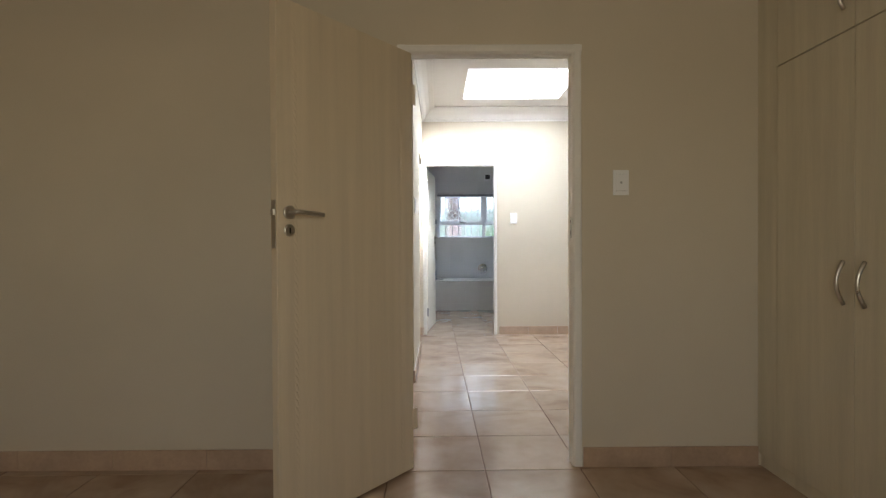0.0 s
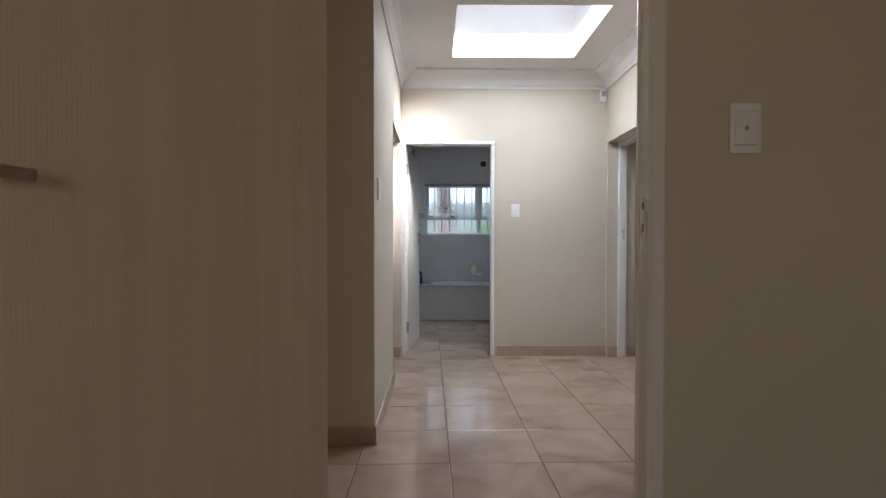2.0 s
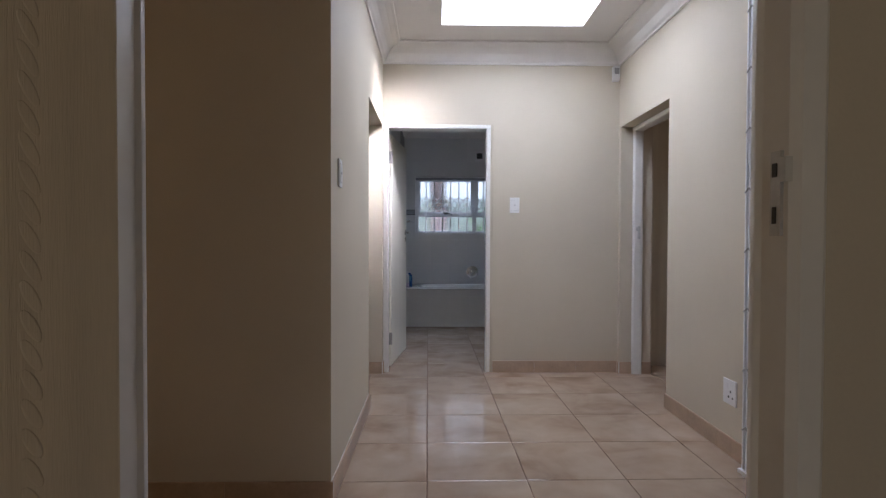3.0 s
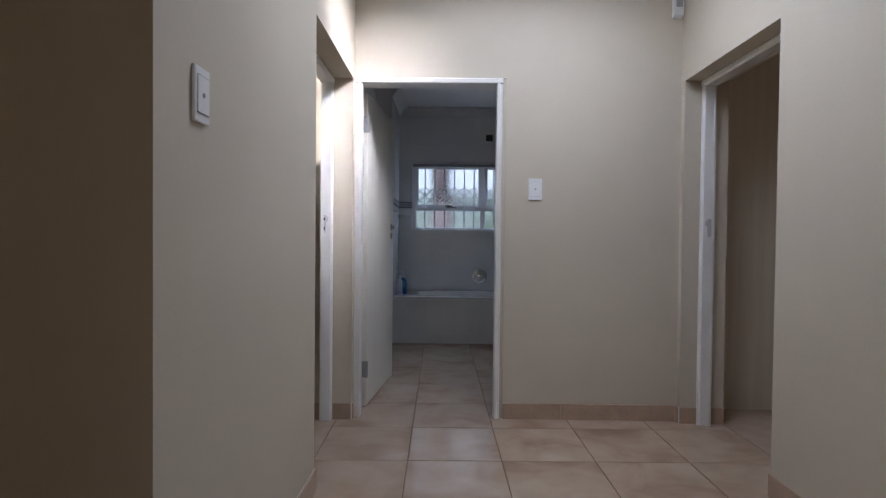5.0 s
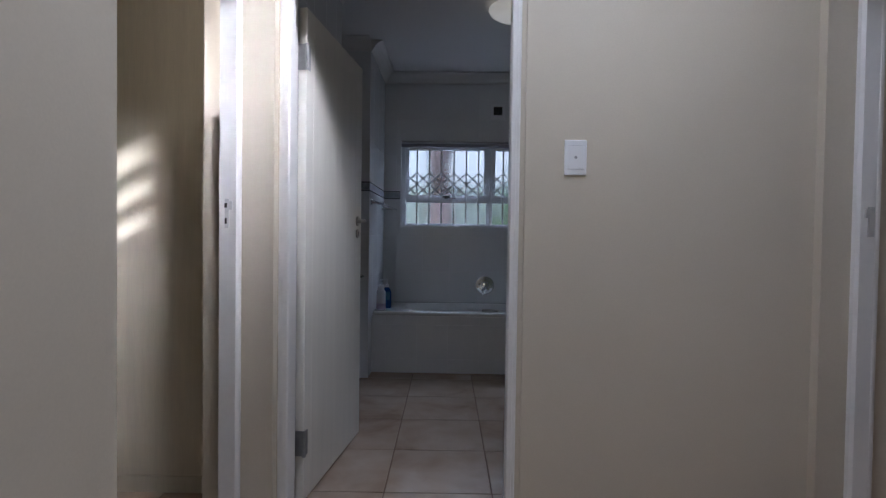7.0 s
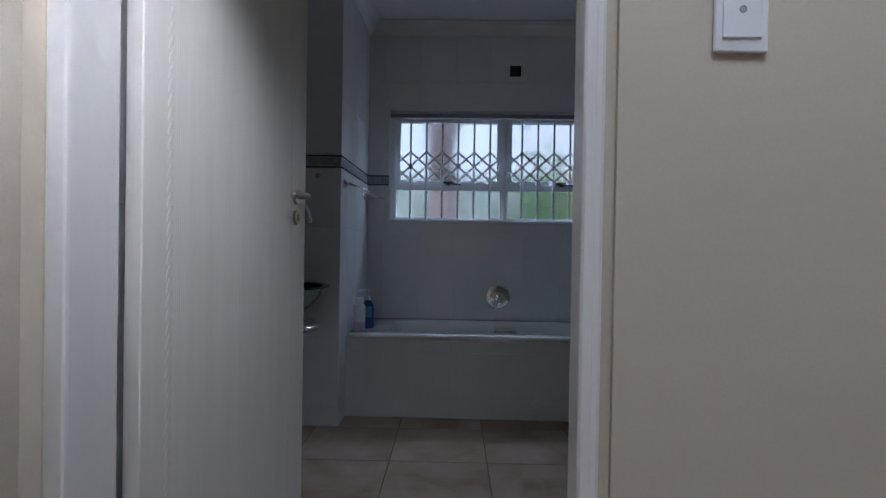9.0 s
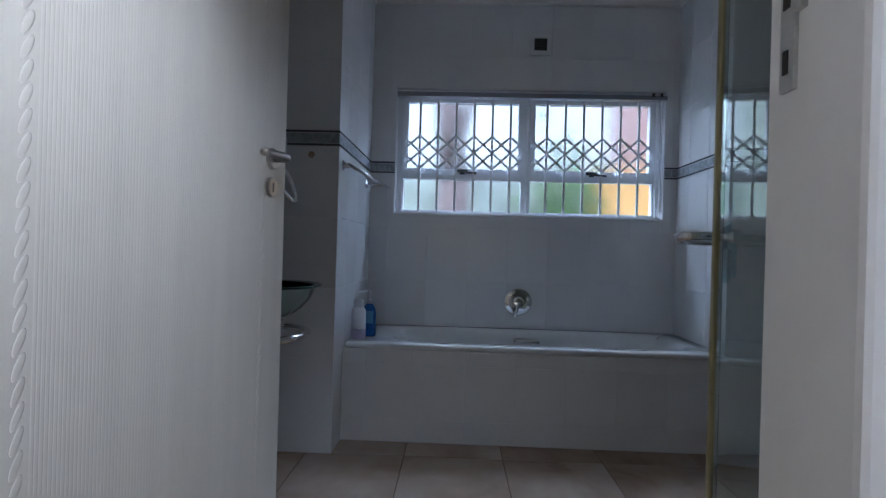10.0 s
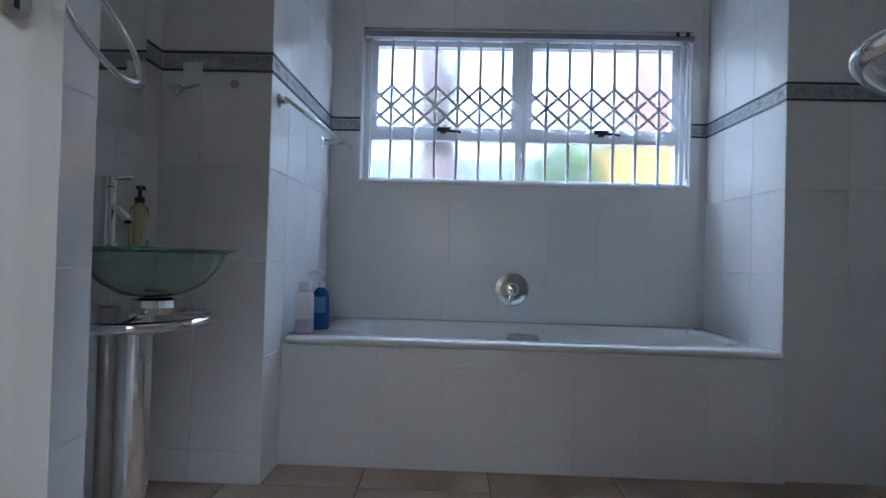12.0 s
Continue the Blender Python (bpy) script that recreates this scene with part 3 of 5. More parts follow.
def door_leaf(name, hinge, turn, label, rib=0.0010, rope=0.42, hz=1.226, width=0.785, paint=DOOR):
    """Moulded white door: flat rails, a finely ribbed middle between two rope beads, lever handles both sides."""
    d = thing(name, (*hinge, 0), label, "door", kind="structure", turn=turn)
    leaf = part("leaf", B(0.004, -0.019, 0.010, width, 0.019, LEAF_H, bevel=0.003), paint, d, local=True)
    for s in (1, -1):
        bm = bmesh.new()
        n, x0, x1, z0, z1 = 84, 0.105, 0.682, 0.10, 1.94
        step = (x1 - x0) / n
        prof = []
        for i in range(n):
            a = x0 + i * step
            prof += [(a, 0.0193), (a + step * 0.28, 0.0193 + rib), (a + step * 0.72, 0.0193 + rib)]
        prof.append((x1, 0.0193))
        lo = [bm.verts.new((a, s * b, z0)) for a, b in prof]
        hi = [bm.verts.new((a, s * b, z1)) for a, b in prof]
        for i in range(len(prof) - 1):
            bm.faces.new((lo[i], lo[i + 1], hi[i + 1], hi[i]))
        part("ribbed_panel", bm, paint, leaf, "finely ribbed white door panel", local=True)
        for x in (0.088, 0.70):
            bm = bmesh.new()
            h = 0.030
            for k in range(int(1.86 / h)):
                z = 0.09 + k * h
                m = Matrix.Translation((x, s * 0.0190, z + h / 2)) @ Euler((0, radians(24), 0)).to_matrix().to_4x4() @ Matrix.Diagonal((0.0065, 0.0030 * rope, h * 0.62, 1))
                bmesh.ops.create_uvsphere(bm, u_segments=10, v_segments=8, radius=1, matrix=m)
            part("rope_bead", bm, paint, leaf, "carved rope bead", local=True, smooth=True)
        # lever handle with round roses
        bm = lathe(bmesh.new(), [(0.001, s * 0.019), (0.026, s * 0.019), (0.026, s * 0.026), (0.023, s * 0.029), (0.001, s * 0.029)], (0.732, 0, hz), n=24, axis="y")
        hd = part("handle", bm, STEEL, d, "brushed steel lever handle", local=True, smooth=False)
        y = s * 0.066
        part("lever", tube(bmesh.new(), [(0.732, s * 0.027, hz), (0.732, s * 0.052, hz), (0.727, s * 0.062, hz), (0.715, y, hz), (0.68, y, hz - 0.001), (0.62, y, hz - 0.005), (0.604, y, hz - 0.006)], 0.0095, 12), STEEL, hd, local=True, smooth=True)
        bm = lathe(bmesh.new(), [(0.001, s * 0.019), (0.024, s * 0.019), (0.024, s * 0.024), (0.021, s * 0.027), (0.001, s * 0.027)], (0.732, 0, hz - 0.068), n=24, axis="y")
        es = part("escutcheon", bm, STEEL, d, "round brushed steel keyhole plate", local=True)
        part("keyhole", boxes((0.7285, s * 0.0265, hz - 0.080, 0.7355, s * 0.0278, hz - 0.058)), BLACK, es, local=True)
    lk = part("lock_plate", B(width - 0.001, -0.011, hz - 0.135, width + 0.002, 0.011, hz + 0.045), STEEL, d, "narrow metal lock plate on the door edge", local=True)
    part("latch", boxes((width + 0.001, -0.006, hz - 0.011, width + 0.012, 0.006, hz + 0.011)), STEEL, lk, local=True)
    for z in (0.25, 1.83):
        bm = boxes((-0.016, -0.0230, z - 0.05, 0.034, -0.0195, z + 0.05), (-0.022, 0.0195, z - 0.05, 0.012, 0.0225, z + 0.05))
        box(bm, 0.0005, -0.018, z - 0.052, 0.0036, 0.018, z + 0.052)
        rod(bm, (-0.004, -0.024, z - 0.052), (-0.004, -0.024, z + 0.052), 0.006)
        part("hinge", bm, HINGE_STEEL if paint is DOOR else paint, d, "steel butt hinge" if paint is DOOR else "painted butt hinge", local=True)
    return d


door_leaf("door_1", (0.395, 4.61), -126.9, "woodgrain bedroom door standing wide open, warm light put into its cream", rib=0.00014, rope=0.13, paint=DOOR_WARM_LIT)
door_2 = door_leaf("door_2", (0.367, 8.677), 83.7, "white ribbed bathroom door standing open", hz=1.188, width=0.812, rib=0.0003, rope=0.34)


# ---- switches, socket, sensor ----
def wall_switch(name, centre, axis, sign, w, h, label):
    """A plate on a wall: axis is the wall's normal."""
    t = thing(name, centre, label, "light switch")
    rot = {"y": 0 if sign < 0 else 180, "x": 90 if sign > 0 else -90}[axis]
    t.matrix_world = pose(*centre, 0, 0, rot)
    ROOT[t] = t.matrix_world.copy()
    plate = part("plate", B(-w / 2, -0.009, -h / 2, w / 2, -0.0005, h / 2, bevel=0.003), SWITCH, t, local=True)
    part("rocker_panel", B(-w * 0.36, -0.0115, -h * 0.34, w * 0.36, -0.008, h * 0.34, bevel=0.001), SWITCH, plate, local=True)
    part("groove", B(-w * 0.36, -0.0122, h * 0.330, w * 0.36, -0.0105, h * 0.335), SWITCH_GREY, plate, "fine grey line", local=True)
    part("groove", B(-w * 0.36, -0.0122, -h * 0.337, w * 0.36, -0.0100, -h * 0.325), SWITCH_GREY, plate, "fine grey line", local=True)
    part("toggle", lathe(bmesh.new(), [(0.001, -0.0112), (0.0055, -0.0112), (0.0055, -0.0130), (0.0045, -0.0134), (0.0035, -0.0125), (0.001, -0.0125)], (0, 0, 0), n=16, axis="y"), SWITCH_GREY, plate, "small round rocker dimple", local=True)
    return tagged(t, group="white light switches")


wall_switch("light_switch", (1.431, 4.620, 1.400), "y", -1, 0.078, 0.124, "white light switch on the cream bedroom wall")
wall_switch("light_switch", (1.435, END, 1.408), "y", -1, 0.082, 0.130, "white light switch beside the bathroom door")
wall_switch("light_switch", (HALL_L, 6.438, 1.421), "x", 1, 0.076, 0.126, "white light switch on the hall side wall")

socket = thing("wall_socket", (HALL_R, 6.76, 0.33), "white wall socket low on the hall wall", "socket")
pl = part("plate", B(HALL_R - 0.010, 6.69, 0.265, HALL_R - 0.0005, 6.81, 0.395, bevel=0.003), SWITCH, socket)
part("rocker_panel", B(HALL_R - 0.013, 6.765, 0.34, HALL_R - 0.009, 6.79, 0.375), SWITCH, pl)
bm = bmesh.new()
for y, z in ((6.735, 0.335), (6.715, 0.305), (6.755, 0.305)):
    rod(bm, (HALL_R - 0.0115, y, z), (HALL_R - 0.008, y, z), 0.006)
part("pin_holes", bm, BLACK, pl)

sensor = thing("alarm_sensor", (2.28, 8.47, 2.45), "small white alarm sensor in the hall corner", "sensor")
bm = bmesh.new()
pr = [(0, 0), (0.035, 0.008), (0.042, 0.04), (0.042, 0.12), (0, 0.12)]
bmq = sweep_profile(bm, pr, (2.248, END - 0.001, 2.445), (2.303, END - 0.001, 2.445), (0, -1, 0))
part("casing", bmq, SWITCH, sensor)
part("lens", B(2.256, END - 0.046, 2.50, 2.295, END - 0.041, 2.55, bevel=0.002), SWITCH_GREY, sensor)

AT = Vector((0.005, 0.03, 0))
# folded security gate at the porch opening
gate = thing("security_gate", (2.27, 6.42, 0), "white folded concertina security gate", "gate")
for i in range(7):
    y = 6.315 + i * 0.030
    part("upright", B(2.246, y, 0.02, 2.288, y + 0.012, 2.62, bevel=0.002), BAR, gate)
for k in range(9):
    z = 0.22 + k * 0.285
    bm = bmesh.new()
    for i in range(6):
        y = 6.321 + i * 0.030
        rod(bm, (2.243, y, z + (0.010 if i % 2 else -0.010)), (2.243, y + 0.030, z + (-0.010 if i % 2 else 0.010)), 0.004, 6)
    part("lattice_link", bm, SWITCH_GREY, gate)
part("gate_channel", B(2.235, 6.30, 0.0, 2.300, 6.52, 0.018), BAR, gate)
part("gate_channel", B(2.235, 6.30, 2.622, 2.300, 6.52, 2.645), BAR, gate)

AT = Vector((0.003, 0.022, 0))
# ---- bedroom wardrobe ----
ward = thing("built_in_wardrobe", (2.42, 2.6, 0), "cream woodgrain built-in wardrobe with bow handles", "wardrobe")
part("body", boxes((2.122, 0.70, 0.0, 2.74, 4.594, 2.62)), CUPBOARD, ward)
part("filler_panel", B(2.106, 4.449, 0.07, 2.1235, 4.596, 2.62), CUPBOARD, ward)
part("plinth", B(2.130, 0.72, 0.0, 2.15, 4.59, 0.066), CUPBOARD, ward)
y = 4.446
k = 0
while y > 0.9:
    for z0, z1 in ((0.072, 1.913), (1.918, 2.60)):
        dr = part("door", B(2.104, y - 0.469, z0, 2.1215, y - 0.001, z1, bevel=0.002), CUPBOARD, ward)
        hy = y - 0.469 + 0.052 if k % 2 == 0 else y - 0.052
        zc = 0.945 if z0 < 1 else 2.085
        pts = [(2.104 - 0.030 * math.sin(math.pi * i / 8) - 0.002, hy, zc - 0.085 + 0.17 * i / 8) for i in range(9)]
        bm = tube(bmesh.new(), pts, 0.0075, 10)
        part("handle", bm, STEEL, dr, "satin bow handle", smooth=True)
    y -= 0.471
    k += 1

AT = Vector((0, 0, 0))
# ---- garden room, seen through its doorway ----
cab = thing("tall_cupboard", (-0.28, 9.6, 0), "cream woodgrain tall cupboard end panel", "cupboard")
part("body", B(-0.548, 8.76, 0.0, -0.16, 10.8, 2.50, bevel=0.002), CUPBOARD, cab)
part("side_panel", B(-0.550, 8.742, 0.075, 0.066, 8.758, 2.50, bevel=0.001), CUPBOARD, cab)
part("plinth", B(-0.538, 8.748, 0.0, 0.06, 8.76, 0.07), CUPBOARD, cab)

cab = thing("tall_cupboard", (2.86, 9.1, 0), "cream woodgrain tall cupboard in the dark side room", "cupboard")
part("body", B(2.605, 8.752, 0.0, 3.09, 9.455, 2.50, bevel=0.002), CUPBOARD, cab)
part("side_panel", B(2.605, 8.732, 0.10, 3.11, 8.751, 2.50, bevel=0.001), CUPBOARD, cab)
part("plinth", B(2.605, 8.738, 0.0, 3.10, 8.751, 0.099), CUPBOARD, cab)
for z0, z1 in ((0.105, 1.90), (1.905, 2.495)):
    part("door", B(3.091, 8.755, z0, 3.109, 9.45, z1, bevel=0.002), CUPBOARD, cab)

slide = thing("window_garden_door", (-2.1, 11.05, 0), "white aluminium glass sliding door to the garden", "glass door", kind="structure")
for x0, x1 in ((-2.995, -2.93), (-2.13, -2.07), (-1.27, -1.205)):
    part("stile", B(x0, 11.03, 0.0, x1, 11.08, 2.095), ALUMINIUM, slide)
part("rail", boxes((-2.93, 11.03, 0.0, -2.13, 11.08, 0.09), (-2.07, 11.03, 0.0, -1.27, 11.08, 0.09)), ALUMINIUM, slide)
part("rail", boxes((-2.93, 11.03, 2.02, -2.13, 11.08, 2.095), (-2.07, 11.03, 2.02, -1.27, 11.08, 2.095)), ALUMINIUM, slide)
for x0, x1 in ((-2.93, -2.13), (-2.07, -1.27)):
    p = part("pane", B(x0, 11.05, 0.09, x1, 11.056, 2.02), CLEAR, slide)
    p.visible_shadow = False
grille = thing("trellis_gate", (-2.1, 10.98, 0), "white trellis security gate across the glass door", "gate")
for i in range(14):
    x = -2.98 + i * 0.135
    part("upright", B(x, 10.965, 0.03, x + 0.012, 10.985, 2.09), BAR, grille)
    if i < 13:
        for z in (0.30, 0.43, 1.20, 1.33, 1.90):
            bm = rod(bmesh.new(), (x + 0.006, 10.962, z), (x + 0.141, 10.962, z + 0.13), 0.005, 6)
            rod(bm, (x + 0.006, 10.958, z + 0.13), (x + 0.141, 10.958, z), 0.005, 6)
            part("cross_bar", bm, BAR, grille)
part("floor_track", B(-3.0, 10.955, 0.0, -1.2, 10.99, 0.028), ALUMINIUM, grille)
part("lock_case", B(-2.42, 10.94, 0.98, -2.38, 10.964, 1.13, bevel=0.004), BLACK, grille)
cur = thing("curtain", (-2.6, 10.9, 2.2), "white sheer curtain tied back at one side of the glass door", "curtain")
bm = bmesh.new()
cols, rws = 60, 16
g = []
for j in range(rws + 1):
    v = j / rws
    tie = min(1.0, v / 0.58)
    row = []
    for i in range(cols + 1):
        u = i / cols
        edge = -1.55 - 1.12 * tie ** 0.85 + 0.10 * max(0.0, v - 0.58)
        depth = 0.030 * math.sin(u * 62) + 0.018 * math.sin(u * 23 + v * 3)
        row.append(bm.verts.new((-3.2 + (edge + 3.2) * u, 10.88 + depth, 2.26 - 2.22 * v)))
    g.append(row)
for j in range(rws):
    for i in range(cols):
        bm.faces.new((g[j][i], g[j][i + 1], g[j + 1][i + 1], g[j + 1][i]))
bmesh.ops.solidify(bm, geom=list(bm.faces), thickness=0.002)
part("drape", bm, CURTAIN, cur, smooth=True)
part("curtain_rod", rod(bmesh.new(), (-3.2, 10.9, 2.27), (-0.7, 10.9, 2.27), 0.012), STEEL, cur)
pelmet = thing("pelmet", (-2.0, 10.9, 2.26), "brown wooden pelmet box over the glass door", "pelmet")
part("front_board", B(-3.3, 10.79, 2.285, -0.6, 10.81, 2.64, bevel=0.003), BROWN_WOOD, pelmet)
part("top_board", B(-3.3, 10.811, 2.62, -0.6, 10.995, 2.64), BROWN_WOOD, pelmet)
for x in (-3.3, -0.62):
    part("end_board", B(x, 10.811, 2.285, x + 0.02, 10.995, 2.619), BROWN_WOOD, pelmet)
# unseen boards added to cut the spot's beam into patches and stripes
sash = thing("beam_mask", (-3.52, 7.5, 0), "unseen white boards and strips that shape the reflected sun beam", "gate")
for i in range(6):
    part("board", B(-3.53, 6.9 + i * 0.2, 0.285, -3.50, 6.9 + i * 0.2 + 0.196, 2.10), BAR, sash)
part("backing", B(-3.548, 6.9, 0.28, -3.532, 8.1, 2.10), BAR, sash)


def slanted(y0, y1, z0, z1, slope=1.5):
    """A slanted strip that cuts a stripe into the spot's beam, rising towards the house."""
    bm = bmesh.new()
    lo, hi = ([bm.verts.new((x, y, z - slope * (y - 7.912))) for x, y in ((-3.52, y0), (-3.506, y0), (-3.506, y1), (-3.52, y1))] for z in (z0, z1))
    for i in range(4):
        bm.faces.new((lo[i], lo[(i + 1) % 4], hi[(i + 1) % 4], hi[i]))
    bm.faces.new(lo)
    bm.faces.new(hi)
    return bm


for z0, z1 in ((0.02, 0.120), (0.138, 0.1412), (0.160, 0.1632), (0.187, 0.26)):
    part("brace", slanted(7.9045, 7.94, z0, z1), BAR, sash)
part("post", B(-3.515, 7.861, 0.0, -3.505, 7.904, 0.284), BAR, sash)
part("kick_board", B(-3.515, 6.9, 0.0, -3.505, 7.8426, 0.284), BAR, sash)
part("kick_board", B(-3.515, 7.8426, 0.0, -3.505, 7.861, 0.172), BAR, sash)
part("kick_board", B(-3.504, 7.904, 0.0, -3.498, 7.941, 0.07), BAR, sash)
part("kick_board", B(-3.515, 7.941, 0.0, -3.505, 8.1, 0.284), BAR, sash)
part("top_board", B(-3.515, 7.904, 0.222, -3.505, 8.1, 0.284), BAR, sash)
solid("backdrop_garden", boxes((-6, 14.0, -0.3, 0.0, 14.05, 4.0)), GARDEN, "green garden backdrop beyond the glass door, glowing to look sunlit", "garden", kind="structure")

AT = Vector((-0.020, 0.015, 0.008))
W0, U0, U1, V0, V1 = 11.52, 0.510, 2.195, 1.195, 1.99
# ---- bathroom window ----
win = thing("window_1", ((U0 + U1) / 2, 11.64, V0), "white aluminium window with obscured glass panes", "window", kind="structure")
MX = 1.345
FY0, FY1 = 11.60, 11.65
part("window_frame", boxes((U0, FY0, V0, U0 + 0.045, FY1, V1), (U1 - 0.045, FY0, V0, U1, FY1, V1), (U0 + 0.045, FY0, V1 - 0.045, U1 - 0.045, FY1, V1), (U0 + 0.045, FY0, V0, U1 - 0.045, FY1, V0 + 0.03),
     (MX - 0.028, FY0, V0 + 0.03, MX + 0.028, FY1, V1 - 0.045)), ALUMINIUM, win)
for x0, x1 in ((U0 + 0.045, MX - 0.028), (MX + 0.028, U1 - 0.045)):
    s = part("sash", boxes((x0, FY0 - 0.008, 1.425, x1, FY1 - 0.01, 1.495), (x0, FY0 - 0.008, V1 - 0.069, x1, FY1 - 0.01, V1 - 0.045), (x0, FY0 - 0.008, 1.495, x0 + 0.026, FY1 - 0.01, V1 - 0.069), (x1 - 0.026, FY0 - 0.008, 1.495, x1, FY1 - 0.01, V1 - 0.069)), ALUMINIUM, win)
    for z0, z1, e in ((1.495, V1 - 0.069, 0.026), (V0 + 0.03, 1.425, 0.0)):
        p = part("pane", B(x0 + e, 11.62, z0, x1 - e, 11.626, z1), FROSTED, s, "obscured glass pane")
        p.visible_shadow = False
    cx = (x0 + x1) / 2
    bm = boxes((cx - 0.035, FY0 - 0.024, 1.472, cx + 0.035, FY0 - 0.009, 1.490), (cx - 0.014, FY0 - 0.032, 1.460, cx + 0.014, FY0 - 0.009, 1.478))
    rod(bm, (cx, FY0 - 0.030, 1.474), (cx + 0.092, FY0 - 0.032, 1.466), 0.007, 8)
    part("latch", bm, BLACK, s, "black window latch", local=False)
part("window_sill", B(U0 - 0.0, W0 - 0.006, V0 - 0.012, U1, FY0, V0 + 0.003, bevel=0.002), WHITE_TILE, win)
part("reveal", boxes((U0 - 0.006, W0 + 0.001, V0 + 0.004, U0 + 0.002, FY0, V1), (U1 - 0.002, W0 + 0.001, V0 + 0.004, U1 + 0.006, FY0, V1)), ALUMINIUM, win)

blind = thing("roller_blind", (1.36, 11.53, 1.95), "grey blind headrail rolled up over the window", "blind")
part("headrail", B(U0 + 0.005, 11.500, 1.935, U1 + 0.005, 11.545, 1.965, bevel=0.004), BLIND, blind)
part("roll", rod(bmesh.new(), (U0 + 0.01, 11.53, 1.975), (U1, 11.53, 1.975), 0.010, 10), ALUMINIUM, blind)
for x in (U1 - 0.09, U1 - 0.04):
    part("bracket", boxes((x, 11.496, 1.955, x + 0.015, 11.502, 1.978)), BLACK, blind)
part("pull_cord", tube(bmesh.new(), [(2.135, 11.512, 1.94), (2.137, 11.510, 1.6), (2.140, 11.508, 1.25), (2.150, 11.506, 1.14), (2.165, 11.506, 1.10), (2.178, 11.508, 1.14), (2.182, 11.510, 1.30), (2.182, 11.512, 1.94)], 0.0016, 6), SWITCH, blind, smooth=True)
part("wand", rod(bmesh.new(), (2.172, 11.510, 1.94), (2.172, 11.510, 1.24), 0.006, 8), ALUMINIUM, blind)

bars = thing("burglar_bars", (1.36, 11.57, V0), "white trellis burglar bars inside the window", "burglar bars")
part("track", boxes((U0, 11.555, V0 + 0.004, U1, 11.585, V0 + 0.016), (U0, 11.555, V1 - 0.045, U1, 11.585, V1 - 0.035)), BAR, bars)
N_BARS, BAR0, pitch = 15, 0.544, 0.1158
for i in range(N_BARS):
    x = BAR0 + i * pitch
    part("bar", B(x - 0.0072, 11.563, V0 + 0.016, x + 0.0072, 11.577, V1 - 0.045, bevel=0.0015, seg=1), BAR, bars)
for i in range(N_BARS - 1):
    x = BAR0 + i * pitch
    for z in (1.490, 1.595):
        for za, zb, yy in ((z, z + 0.105, 11.560), (z + 0.105, z, 11.556)):
            a, b = Vector((x, yy, za)), Vector((x + pitch, yy, zb))
            d = (b - a)
            m = Matrix.Translation((a + b) / 2) @ Matrix.Rotation(-math.atan2(d.z, d.x), 4, "Y") @ Matrix.Diagonal((d.length + 0.006, 0.003, 0.0135, 1))
            bm = bmesh.new()
            bmesh.ops.create_cube(bm, size=1, matrix=m)
            part("lattice_slat", bm, BAR, bars)

AT = Vector((0, 0, 0))
# beyond the obscured glass
solid("backdrop_sky", boxes((-7, 17.0, -0.3, 10, 17.05, 9)), BRIGHT_SKY, "bright white sky beyond the window", "sky")
solid("backdrop_garden_wall", boxes((2.18, 13.6, -0.2, 4.6, 13.7, 1.84)), ORANGE_WALL, "ochre garden wall outside the window, glowing to look sunlit", "wall")
solid("backdrop_gable", boxes((2.45, 13.72, -0.2, 4.6, 13.8, 2.75)), PINK_WALL, "pinkish gable wall outside the window, glowing to look sunlit", "wall")
solid("backdrop_hedge", boxes((-1.5, 14.3, -0.2, 2.17, 14.5, 1.86)), HEDGE, "pale hedge outside the bathroom window, glowing to look sunlit", "hedge")
tree = thing("tree", (0.78, 13.0, -0.12), "brown tree trunk with green leaves outside the window", "tree")
tr = bmesh.new()
rod(tr, (0.80, 13.0, -0.12), (0.84, 13.0, 1.6), 0.17, 14, 0.14)
rod(tr, (0.84, 13.0, 1.55), (0.72, 13.0, 2.9), 0.14, 12, 0.10)
rod(tr, (0.84, 13.0, 1.75), (1.12, 13.05, 3.0), 0.05, 12, 0.03)
part("trunk", tr, TREE_BARK, tree, smooth=True)
rnd = random.Random(4)


def leaf_cloud(centre, size, count, leaf):
    bm = bmesh.new()
    c = Vector(centre)
    for _ in range(count):
        p = c + Vector((rnd.gauss(0, size[0]), rnd.gauss(0, size[1]), rnd.gauss(0, size[2])))
        p.z = max(p.z, -0.1)
        q = Euler((rnd.uniform(0, 6), rnd.uniform(0, 6), rnd.uniform(0, 6))).to_matrix()
        s = leaf * rnd.uniform(0.6, 1.3)
        v = [bm.verts.new(p + q @ Vector(o) * s) for o in ((-1, 0, 0), (0, -0.4, 0.1), (1, 0, 0), (0, 0.4, 0.1))]
        bm.faces.new(v)
    return bm


part("crown", leaf_cloud((0.8, 13.2, 3.2), (0.5, 0.3, 0.3), 500, 0.09), LEAF, tree, kind="stuff")
bush = thing("bush", (1.90, 13.25, -0.12), "green leafy bush outside the bathroom window", "bush")
part("stem", rod(bmesh.new(), (1.90, 13.25, -0.12), (1.90, 13.25, 0.8), 0.03), TREE_BARK, bush)
part("foliage", leaf_cloud((1.90, 13.25, 1.05), (0.17, 0.12, 0.40), 1100, 0.07), LEAF, bush, kind="stuff")
# ---- bath ----
bath = thing("bathtub", (1.336, 11.15, 0), "white enamel built-in bathtub with tiled front panel", "bathtub")


